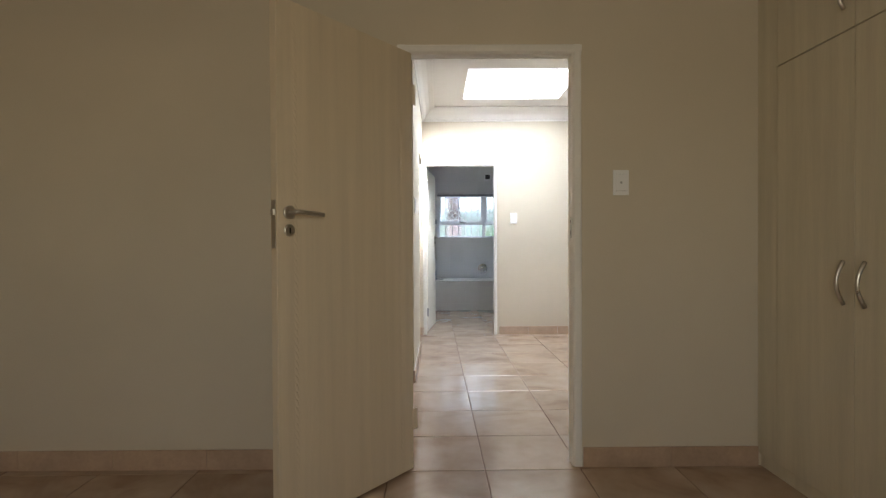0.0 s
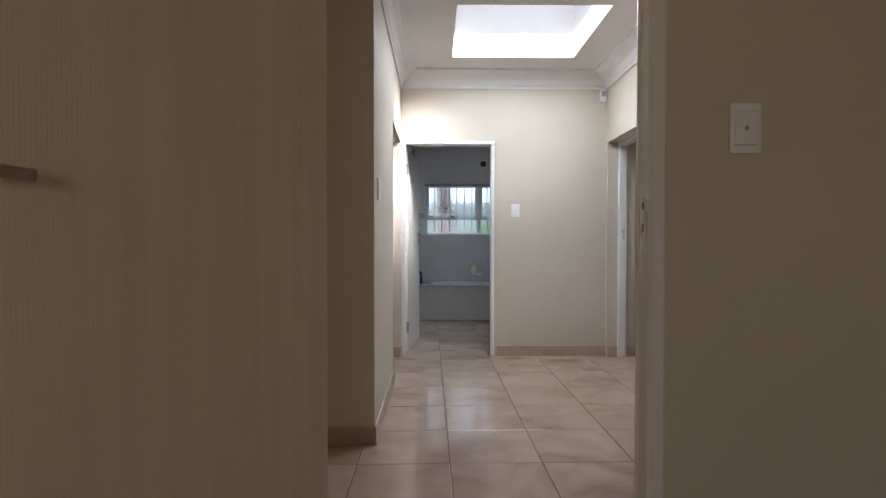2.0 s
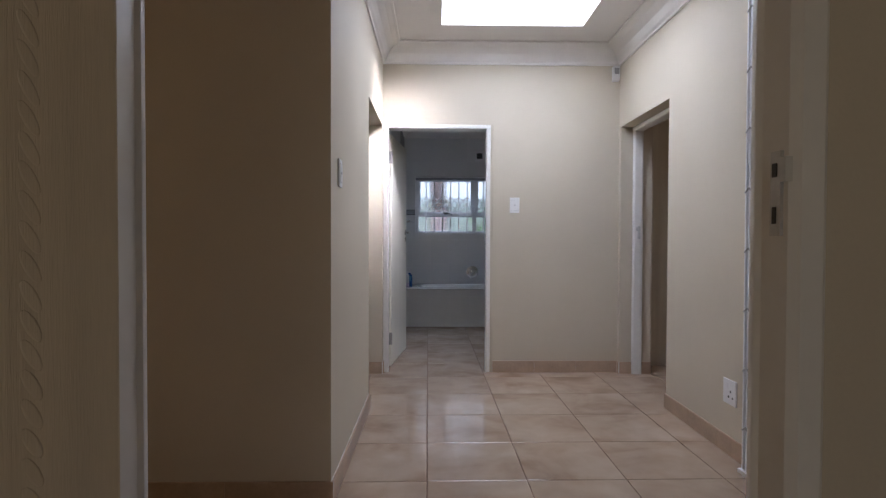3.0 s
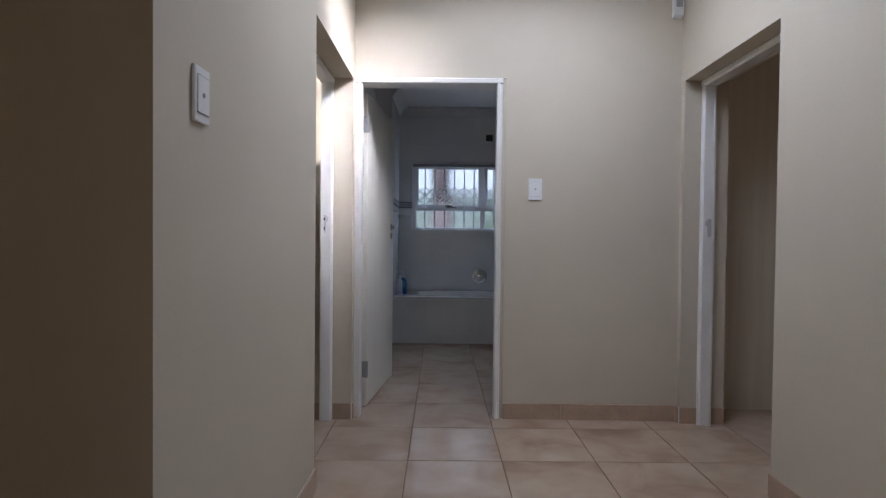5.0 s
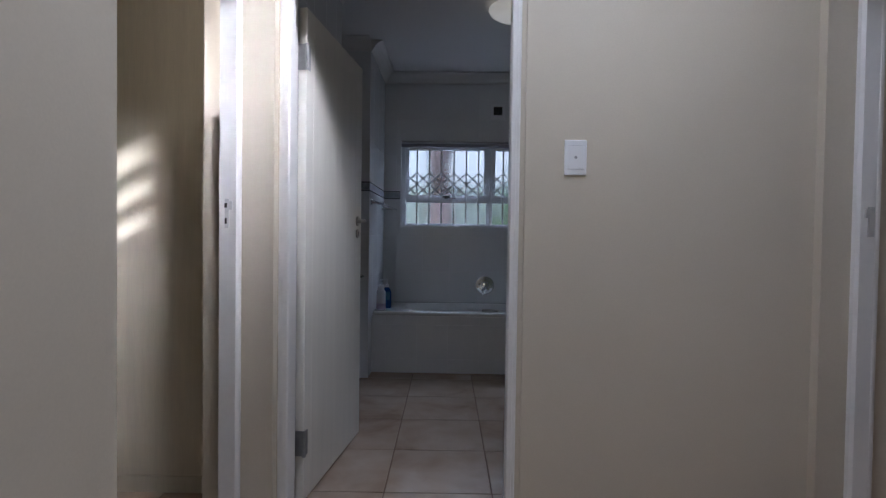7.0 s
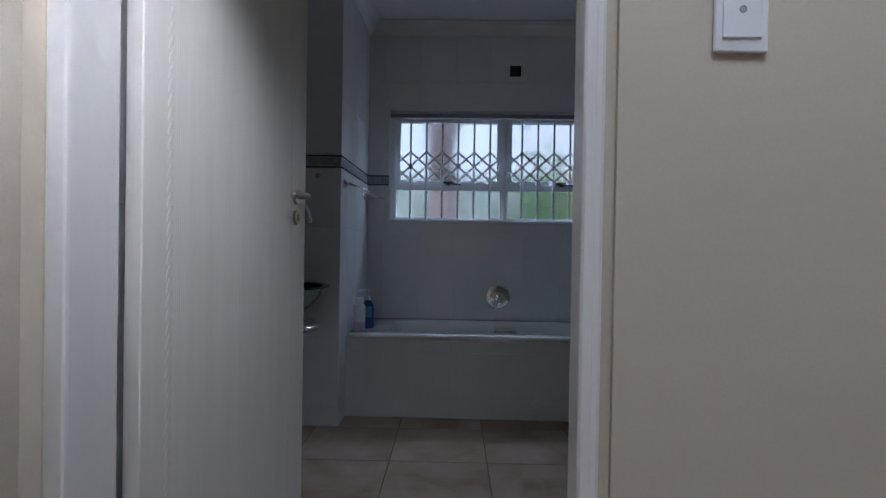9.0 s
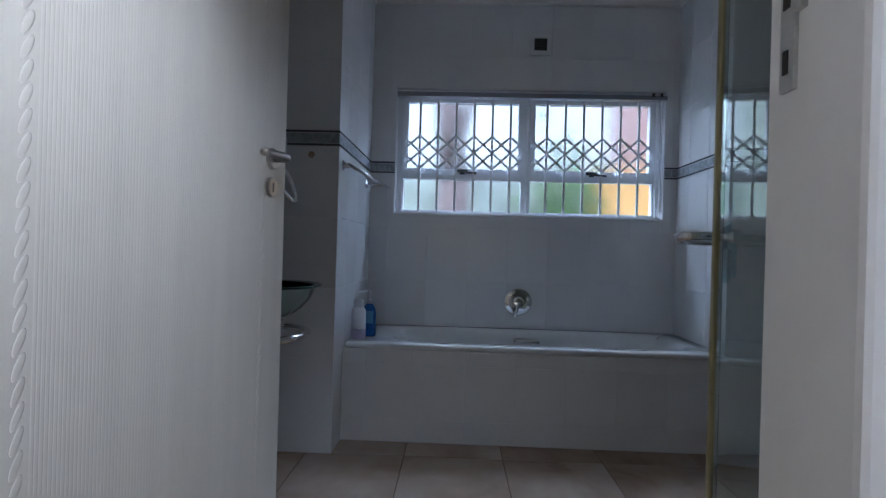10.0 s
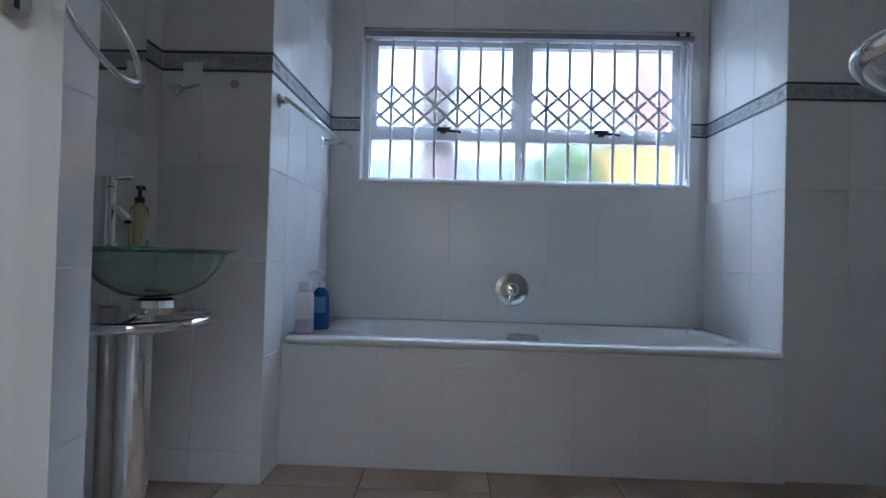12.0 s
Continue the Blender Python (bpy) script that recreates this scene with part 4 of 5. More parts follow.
def rect_ring(x0, y0, x1, y1, z, k, n=72):
    """A rounded loop: k = 2 is an ellipse, large k a rectangle."""
    cx, cy, a, b = (x0 + x1) / 2, (y0 + y1) / 2, (x1 - x0) / 2, (y1 - y0) / 2
    out = []
    for i in range(n):
        t = i * math.tau / n
        c, s = math.cos(t), math.sin(t)
        r = (abs(c) ** k + abs(s) ** k) ** (-1 / k)
        out.append((cx + a * r * c, cy + b * r * s, z))
    return out


def loft(bm, rings, cap_first=False, cap_last=True):
    rows = [[bm.verts.new(p) for p in r] for r in rings]
    n = len(rows[0])
    for p, q in zip(rows, rows[1:]):
        for k in range(n):
            bm.faces.new((p[k], p[(k + 1) % n], q[(k + 1) % n], q[k]))
    if cap_first:
        bm.faces.new(rows[0])
    if cap_last:
        bm.faces.new(rows[-1])
    return bm


RIM = 0.497
bm = loft(bmesh.new(), [rect_ring(0.36, 10.845, 2.25, 11.51, RIM - 0.030, 60), rect_ring(0.343, 10.832, 2.254, 11.530, RIM - 0.022, 60), rect_ring(0.342, 10.830, 2.255, 11.531, RIM - 0.007, 60), rect_ring(0.347, 10.837, 2.250, 11.527, RIM, 60),
          rect_ring(0.56, 10.905, 2.155, 11.475, RIM, 5), rect_ring(0.582, 10.920, 2.137, 11.460, RIM - 0.012, 4.5), rect_ring(0.62, 10.94, 2.115, 11.44, RIM - 0.07, 4), rect_ring(0.76, 10.97, 2.06, 11.40, 0.16, 3.5), rect_ring(0.86, 11.01, 2.01, 11.36, 0.11, 3.2)])
part("tub", bm, ENAMEL, bath, smooth=True)
AT = Vector((-0.02, 0.015, -0.006))
bm = tube(bmesh.new(), [(1.29, 11.425, 0.438), (1.295, 11.405, 0.447), (1.32, 11.392, 0.449), (1.40, 11.392, 0.447), (1.425, 11.405, 0.444), (1.43, 11.425, 0.436)], 0.0125, 10)
part("grip", bm, STEEL, bath, "chrome bath grip", smooth=True)
part("overflow", rod(bmesh.new(), (2.150, 11.22, 0.40), (2.135, 11.22, 0.402), 0.028, 18), CHROME, bath, "chrome overflow plate")
bm = tube(bmesh.new(), [(2.12, 11.31, 0.508), (2.115, 11.30, 0.520), (2.122, 11.285, 0.530)], 0.004, 8)
for i in range(7):
    rod(bm, (2.11 - i * 0.006, 11.30 - 0.012 * i, 0.510), (2.108 - i * 0.006, 11.292 - 0.012 * i, 0.511), 0.003, 6)
part("plug_chain", bm, CHROME, bath, "plug and chain on the rim")
AT = Vector((0, 0, 0))
panel = part("front_panel", B(NIB_X, PANEL_Y + JOINT, 0.0, ALC_R + 0.006, PANEL_Y + 0.05, RIM - 0.031), TILE_GROUT, bath, "white tiled bath front")

AT = Vector((-0.025, 0.015, 0.008))
mixer = thing("bath_mixer", (1.316, W0, 0.655), "round chrome bath mixer plate with lever", "tap")
bm = lathe(bmesh.new(), [(0.001, W0 - 0.0005), (0.083, W0 - 0.0005), (0.085, W0 - 0.006), (0.080, W0 - 0.011), (0.060, W0 - 0.014), (0.058, W0 - 0.010), (0.036, W0 - 0.011), (0.034, W0 - 0.035), (0.026, W0 - 0.046), (0.001, W0 - 0.048)], (1.316, 0, 0.655), n=36, axis="y")
part("plate", bm, CHROME, mixer, smooth=False)
part("lever", tube(bmesh.new(), [(1.316, W0 - 0.046, 0.655), (1.312, W0 - 0.060, 0.640), (1.298, W0 - 0.075, 0.600), (1.288, W0 - 0.085, 0.565)], 0.009, 10), CHROME, mixer, smooth=True)

vent = thing("extractor_vent", (1.415, W0, 2.27), "white square vent with a dark grille", "vent")
fr = part("frame", boxes((1.350, W0 - 0.018, 2.205, 1.475, W0 - 0.0005, 2.235), (1.350, W0 - 0.018, 2.315, 1.475, W0 - 0.0005, 2.335), (1.350, W0 - 0.018, 2.235, 1.372, W0 - 0.0005, 2.315), (1.453, W0 - 0.018, 2.235, 1.475, W0 - 0.0005, 2.315)), SWITCH, vent)
part("grille", B(1.372, W0 - 0.006, 2.235, 1.453, W0 - 0.001, 2.315), BLACK, vent)
for i in range(4):
    part("slat", B(1.372, W0 - 0.013, 2.247 + i * 0.019, 1.453, W0 - 0.006, 2.250 + i * 0.019), DARK_METAL, vent)

AT = Vector((0, 0.02, 0))
rail = thing("towel_rail", (NIB_X, 11.04, 1.38), "chrome towel rail on the tiled nib wall", "towel rail")
for y, out in ((10.70, 0.045), (11.33, 0.105)):
    bm = lathe(bmesh.new(), [(0.001, NIB_X + 0.0005), (0.026, NIB_X + 0.0005), (0.026, NIB_X + 0.006), (0.015, NIB_X + 0.014), (0.010, NIB_X + out), (0.001, NIB_X + out + 0.002)], (0, y, 1.375 - 0.028 * (y - 10.70)), n=20, axis="x")
    part("bracket", bm, CHROME, rail, smooth=False)
part("bar", rod(bmesh.new(), (NIB_X + 0.035, 10.67, 1.376), (NIB_X + 0.132, 11.41, 1.350), 0.009, 14), CHROME, rail, smooth=True)
AT = Vector((0, 0, 0))


def bottle(name, centre, label, body, mats, pump=None, sx=1.0, sy=0.6):
    t = thing(name, centre, label, "bottle")
    b = part("body", lathe(bmesh.new(), body, centre, n=24, sx=sx, sy=sy), mats[0], t, smooth=True)
    return t, b


c = (0.432, 11.055, RIM)
t, b = bottle("shampoo_bottle", c, "dark blue pump bottle standing on the bath rim", [(0.034, 0.001), (0.038, 0.008), (0.038, 0.12), (0.034, 0.15), (0.020, 0.172), (0.012, 0.178), (0.012, 0.185)], (BLUE_LIQUID,))
part("label_front", B(c[0] - 0.022, c[1] - 0.0255, RIM + 0.072, c[0] + 0.026, c[1] - 0.0215, RIM + 0.138, bevel=0.001), BLUE_LABEL, b)
pm = part("pump", lathe(bmesh.new(), [(0.014, 0.178), (0.014, 0.200), (0.006, 0.203), (0.005, 0.235), (0.010, 0.237), (0.010, 0.247), (0.001, 0.248)], c, n=16), WHITE_PLASTIC, t)
part("spout", tube(bmesh.new(), [(c[0] + 0.008, c[1], RIM + 0.240), (c[0] - 0.020, c[1] - 0.006, RIM + 0.245), (c[0] - 0.046, c[1] - 0.010, RIM + 0.240), (c[0] - 0.056, c[1] - 0.012, RIM + 0.234)], 0.005, 8), WHITE_PLASTIC, pm)
c = (0.397, 10.940, RIM)
t, b = bottle("lotion_bottle", c, "white bottle with a lilac base on the bath rim", [(0.036, 0.0535), (0.038, 0.058), (0.037, 0.148), (0.034, 0.160), (0.025, 0.168)], (WHITE_PLASTIC,))
part("lilac_base", lathe(bmesh.new(), [(0.036, 0.001), (0.039, 0.006), (0.038, 0.053), (0.001, 0.053)], c, n=24, sy=0.6), PINK, t, smooth=True)
part("cap", lathe(bmesh.new(), [(0.025, 0.1685), (0.026, 0.172), (0.026, 0.202), (0.024, 0.207), (0.001, 0.207)], c, n=20, sy=0.8), WHITE_PLASTIC, t, smooth=True)

AT = Vector((-0.058, 0.060, -0.012))
N0 = 10.595
# ---- basin niche ----
BX, BY, BZ = 0.205, 10.235, 0.833
basin = thing("washbasin", (BX, BY, 0), "green glass bowl basin on a chrome pedestal", "washbasin")
bowl = bmesh.new()
outer = [(0.045, -0.135), (0.09, -0.128), (0.14, -0.095), (0.175, -0.05), (0.190, -0.012), (0.212, -0.006)]
inner = [(0.212, 0.003), (0.186, -0.004), (0.168, -0.046), (0.134, -0.088), (0.086, -0.120), (0.045, -0.127)]
bowl_glass = part("bowl", lathe(bowl, outer + inner, (BX, BY, BZ), n=48, sx=0.97, sy=1.12), GREEN_GLASS, basin, smooth=True)
bowl_glass.visible_shadow = False
part("rim", lathe(bmesh.new(), [(0.2125, -0.006), (0.216, -0.005), (0.218, -0.001), (0.2125, 0.003), (0.2125, -0.006)], (BX, BY, BZ), n=48, sx=0.97, sy=1.12), GREEN_EDGE, basin, "dark green glass rim", smooth=True)
part("waste", lathe(bmesh.new(), [(0.001, -0.126), (0.030, -0.126), (0.034, -0.121), (0.030, -0.116), (0.001, -0.114)], (BX, BY, BZ), n=24), CHROME, basin, "chrome waste")
part("collar", lathe(bmesh.new(), [(0.045, -0.137), (0.062, -0.145), (0.066, -0.165), (0.050, -0.185), (0.001, -0.186)], (BX, BY, BZ), n=28), CHROME, basin, smooth=False)
part("pedestal", lathe(bmesh.new(), [(0.001, 0.013), (0.075, 0.013), (0.075, 0.006), (0.047, 0.012), (0.047, 0.648), (0.001, 0.648)], (BX - 0.068, BY + 0.02, 0), n=32), CHROME, basin, smooth=False)
part("waste_pipe", lathe(bmesh.new(), [(0.001, 0.013), (0.028, 0.013), (0.028, 0.66), (0.001, 0.66)], (BX - 0.150, BY + 0.03, 0), n=20), STEEL, basin)
pts = [(BX - 0.02 + 0.175 * math.cos(a), BY - 0.01 + 0.215 * math.sin(a), 0.632) for a in [radians(-115 + 205 * i / 20) for i in range(21)]]
bm = tube(bmesh.new(), pts, 0.015, 12)
part("towel_bar", bm, CHROME, basin, "curved chrome towel bar", smooth=True)
bm = rod(bmesh.new(), (BX - 0.01, BY + 0.06, 0.645), (pts[-1][0], pts[-1][1], 0.632), 0.010)
rod(bm, (BX - 0.01, BY - 0.02, 0.645), (pts[4][0], pts[4][1], 0.632), 0.012)
part("strut", bm, CHROME, basin)
tap = thing("basin_tap", (0.065, 10.27, 0.84), "tall chrome basin mixer tap", "tap")
part("column", lathe(bmesh.new(), [(0.001, -0.01), (0.026, -0.01), (0.026, 0.0), (0.020, 0.004), (0.020, 0.165), (0.022, 0.168), (0.022, 0.195), (0.018, 0.198), (0.001, 0.198)], (0.035, 10.27, 0.845), n=24), CHROME, tap)
part("spout", tube(bmesh.new(), [(0.04, 10.27, 0.960), (0.07, 10.265, 0.945), (0.10, 10.26, 0.92), (0.105, 10.26, 0.905)], 0.012, 12), CHROME, tap, smooth=True)
part("lever", tube(bmesh.new(), [(0.035, 10.27, 1.035), (0.06, 10.28, 1.040), (0.095, 10.29, 1.043)], 0.006, 10), CHROME, tap, smooth=True)
c = (0.035, 10.43, 0.84)
shelf = thing("glass_shelf", (0.05, 10.43, 0.83), "green glass counter ledge behind the basin", "shelf")
part("plate", B(0.002, 10.18, 0.826, 0.11, 10.50, 0.838, bevel=0.002), GREEN_GLASS, shelf)
t, b = bottle("soap_dispenser", (0.032, 10.43, 0.838), "clear bottle of yellow soap with a black pump", [(0.026, 0.001), (0.029, 0.006), (0.029, 0.05), (0.029, 0.10), (0.026, 0.125), (0.012, 0.138), (0.012, 0.142)], (YELLOW_SOAP,), sx=1.0, sy=1.0)
part("label_front", B(0.057, 10.413, 0.86, 0.0625, 10.447, 0.925), WHITE_PLASTIC, b)
pm = part("pump", lathe(bmesh.new(), [(0.015, 0.142), (0.015, 0.160), (0.006, 0.162), (0.005, 0.185), (0.012, 0.187), (0.012, 0.197), (0.001, 0.198)], (0.032, 10.43, 0.838), n=16), BLACK, t)
part("spout", tube(bmesh.new(), [(0.032, 10.43, 1.03), (0.055, 10.41, 1.03), (0.062, 10.405, 1.022)], 0.005, 8), BLACK, pm)
mir = thing("mirror", (0.005, 10.2, 1.5), "frameless wall mirror above the basin", "mirror")
part("glass", B(0.003, 9.84, 1.21, 0.008, 10.48, 1.85, bevel=0.001, seg=1), MIRROR, mir)
hook = thing("wall_hook", (0.10, N0, 1.41), "clear and chrome hook on the tiled niche wall", "hook")
part("back_plate", B(0.075, N0 - 0.006, 1.385, 0.145, N0 - 0.0005, 1.50, bevel=0.002), WHITE_PLASTIC, hook)
bm = tube(bmesh.new(), [(0.03, N0 - 0.012, 1.415), (0.07, N0 - 0.015, 1.41), (0.09, N0 - 0.03, 1.395), (0.12, N0 - 0.03, 1.405), (0.14, N0 - 0.015, 1.415)], 0.006, 8)
rod(bm, (0.085, N0 - 0.02, 1.40), (0.075, N0 - 0.045, 1.37), 0.006, 8)
part("hook_arm", bm, CHROME, hook, smooth=True)
stain = thing("screw_plug", (0.262, N0, 1.425), "brown screw plug set in the white tile", "plug")
part("plug", lathe(bmesh.new(), [(0.001, N0 - 0.0005), (0.016, N0 - 0.0005), (0.014, N0 - 0.003), (0.001, N0 - 0.004)], (0.262, 0, 1.425), n=16, axis="y"), SKIRTING, stain)

AT = Vector((-0.075, 0.075, -0.02))
ring = thing("towel_ring", (0.36, 9.62, 1.32), "chrome towel ring with an ornate holder on the wall", "towel ring")
RX, RY, RZ = 0.505, 9.60, 1.225
part("base_plate", lathe(bmesh.new(), [(0.001, 0.3605), (0.024, 0.3605), (0.024, 0.366), (0.012, 0.374), (0.009, 0.410), (0.001, 0.412)], (0, RY, 1.322), n=20, axis="x"), CHROME, ring)
bm = bmesh.new()
for k in range(7):
    a = radians(k * 60)
    bmesh.ops.create_uvsphere(bm, u_segments=10, v_segments=8, radius=0.009, matrix=Matrix.Translation((0.405, RY + 0.012 * math.cos(a) * (k > 0), 1.325 + 0.022 * math.sin(a) * (k > 0))))
part("ornament", bm, CHROME, ring, "beaded ornament", smooth=True)
pts = []
for i in range(40):
    a = i * math.tau / 40
    pts.append((0.412 + 0.100 * (1 - math.cos(a)) * 0.5, RY + 0.086 * math.sin(a), RZ + 0.094 * math.cos(a)))
part("ring", tube(bmesh.new(), pts, 0.0055, 10, closed=True), CHROME, ring, smooth=True)

AT = Vector((-0.01, 0.045, 0))
# ---- toilet and shower ----
toilet = thing("toilet", (2.55, 10.12, 0), "white ceramic toilet with closed seat", "toilet")
TY = 10.12
rows = [rect_ring(2.36, TY - 0.11, 2.72, TY + 0.11, 0.0, 3, 40), rect_ring(2.37, TY - 0.10, 2.72, TY + 0.10, 0.06, 3, 40), rect_ring(2.36, TY - 0.11, 2.73, TY + 0.11, 0.16, 2.6, 40), rect_ring(2.27, TY - 0.155, 2.75, TY + 0.155, 0.28, 2.4, 40), rect_ring(2.222, TY - 0.18, 2.76, TY + 0.18, 0.385, 2.3, 40), rect_ring(2.215, TY - 0.183, 2.76, TY + 0.183, 0.415, 2.3, 40)]
part("bowl", loft(bmesh.new(), rows, True, True), ENAMEL, toilet, smooth=True)
part("seat", loft(bmesh.new(), [rect_ring(2.212, TY - 0.186, 2.70, TY + 0.186, 0.419, 2.3, 40), rect_ring(2.208, TY - 0.190, 2.70, TY + 0.190, 0.428, 2.3, 40), rect_ring(2.212, TY - 0.187, 2.70, TY + 0.187, 0.438, 2.3, 40)], True, True), SWITCH, toilet, smooth=False)
part("lid", loft(bmesh.new(), [rect_ring(2.206, TY - 0.190, 2.71, TY + 0.190, 0.442, 2.3, 40), rect_ring(2.203, TY - 0.192, 2.71, TY + 0.192, 0.452, 2.3, 40), rect_ring(2.215, TY - 0.182, 2.70, TY + 0.182, 0.464, 2.3, 40)], True, True), SWITCH, toilet, smooth=False)
part("cistern", B(2.745, TY - 0.20, 0.41, 2.935, TY + 0.20, 0.78, bevel=0.02), ENAMEL, toilet)
part("cistern_lid", B(2.735, TY - 0.21, 0.782, 2.94, TY + 0.21, 0.81, bevel=0.008), ENAMEL, toilet)
part("flush_button", rod(bmesh.new(), (2.84, TY, 0.80), (2.84, TY, 0.818), 0.02, 18), CHROME, toilet)

AT = Vector((-0.085, 0.04, 0))
P0, P1 = Vector((1.4515, 8.62, 0)), Vector((1.502, 9.135, 0))
P2 = Vector((2.05, 9.462, 0))
shower = thing("shower_enclosure", (2.1, 9.0, 0), "clear glass shower enclosure with gold metal trim", "shower")


def upright(p, w=0.0075, d=0.0075):
    return B(p.x - w, p.y - d, 0.05, p.x + w, p.y + d, 1.92, bevel=0.003)


def sheet(a, b, z0, z1, th=0.003):
    a, b = Vector(a), Vector(b)
    n = Vector((-(b - a).y, (b - a).x, 0)).normalized() * th
    bm = bmesh.new()
    lo = [bm.verts.new((p.x, p.y, z0)) for p in (a + n, b + n, b - n, a - n)]
    hi = [bm.verts.new((p.x, p.y, z1)) for p in (a + n, b + n, b - n, a - n)]
    for i in range(4):
        j = (i + 1) % 4
        bm.faces.new((lo[i], lo[j], hi[j], hi[i]))
    bm.faces.new(lo)
    bm.faces.new(hi)
    return bm


bm = bmesh.new()
tray = [(1.437, 8.603), (2.58, 8.603), (2.58, 9.50), (2.06, 9.50), (1.49, 9.155)]
lo = [bm.verts.new((x, y, 0.001)) for x, y in tray]
hi = [bm.verts.new((x, y, 0.05)) for x, y in tray]
for i in range(5):
    j = (i + 1) % 5
    bm.faces.new((lo[i], lo[j], hi[j], hi[i]))
bm.faces.new(lo)
bm.faces.new(hi)
part("tray", bm, ENAMEL, shower)
PM = P0.lerp(P1, 0.52)
for p in (P0, PM, P1, P2):
    part("post", upright(p, *((0.0045, 0.0045) if p is PM else (0.0075, 0.0075))), GOLD, shower, "gold anodised post")
for a, b in ((P0, PM), (PM, P1), (P1, P2), (P2, Vector((2.58, 9.478, 0)))):
    u = (b - a).normalized() * 0.006
    gl = part("glass_panel", sheet(a + u, b - u, 0.075, 1.895), CLEAR, shower, "clear glass panel")
    gl.visible_shadow = False
    part("bottom_rail", sheet(a + u, b - u, 0.051, 0.075, 0.010), GOLD, shower)
    part("top_rail", sheet(a + u, b - u, 1.895, 1.92, 0.010), GOLD, shower)
fin = part("door_edge", sheet((1.520, 9.150, 0), (1.542, 9.222, 0), 0.06, 1.90), CLEAR, shower, "clear glass door edge")
fin.visible_shadow = False

AT = Vector((-0.094, 0.042, -0.016))
bar = thing("towel_bar", (1.66, 9.36, 1.07), "curved chrome towel bar on the shower glass", "towel bar")
u = (P2 - P1).normalized()
nrm = Vector((-u.y, u.x, 0))
E0 = P1 + u * 0.015
Z = Vector((0, 0, 1.040))
for k in (0.075, 0.285):
    p = E0 + u * k + Z
    part("end_disc", rod(bmesh.new(), p + nrm * 0.004, p + nrm * 0.014, 0.016, 20), CHROME, bar)
    part("stem", rod(bmesh.new(), p + nrm * 0.0145, p + nrm * 0.042, 0.008, 14), CHROME, bar, smooth=True)
pts = []
for i in range(64):
    c, q = math.cos(i * math.tau / 64), math.sin(i * math.tau / 64)
    along = math.copysign(abs(c) ** 0.55, c)
    out = 0.050 * abs(q) ** 0.9 if q > 0 else -0.022 * abs(q) ** 0.5
    pts.append(E0 + u * (0.18 + 0.178 * along) + Z + nrm * (0.072 + out) - Vector((0, 0, 0.16 * max(0.0, out))))
part("loop_bar", tube(bmesh.new(), pts, 0.0098, 14, closed=True), CHROME, bar, "bent chrome tube", smooth=True)
squee = thing("shower_wiper", (1.60, 9.30, 1.0), "pale blue plastic wiper hung on the chrome bar", "wiper")
q = E0 + u * 0.105 + nrm * 0.052
part("clip", tube(bmesh.new(), [q + Vector((0, 0, 0.99)), q + Vector((0, 0, 1.06)), q + Vector((0.01, 0.004, 1.07)), q + Vector((0.016, 0.01, 1.05))], 0.006, 8), LIGHT_BLUE, squee, smooth=True)
bm = sheet(q - u * 0.006, q + u * 0.004, 0.945, 1.015, 0.011)
sheet2 = sheet(q + u * 0.014, q + u * 0.026, 0.955, 1.03, 0.010)
part("blade", bm, LIGHT_BLUE, squee)
part("handle", sheet2, LIGHT_BLUE, squee)

AT = Vector((0, 0, 0))
lamp = thing("ceiling_lamp", (1.37, 10.02, 2.62), "round opal glass ceiling lamp", "ceiling lamp")
part("base", lathe(bmesh.new(), [(0.001, 2.619), (0.13, 2.619), (0.13, 2.595), (0.001, 2.595)], (1.37, 10.02, 0), n=32), SWITCH, lamp)
part("shade", lathe(bmesh.new(), [(0.001, 2.594), (0.165, 2.594), (0.172, 2.585), (0.16, 2.56), (0.12, 2.535), (0.06, 2.52), (0.001, 2.517)], (1.37, 10.02, 0), n=36), LAMP_GLASS, lamp, "opal glass shade", smooth=True)

# ---- wall tiles of the bathroom ----
TW, TH, BAND0, BAND1 = 0.2525, 0.3333, 1.456, 1.530
ROWS_Z = [(0.0, 0.117)] + [(0.117 + TH * i, 0.117 + TH * (i + 1)) for i in range(4)] + [(BAND1 + TH * i, min(2.62, BAND1 + TH * (i + 1))) for i in range(4)]
ROWS_Z[4] = (0.117 + TH * 3, BAND0)


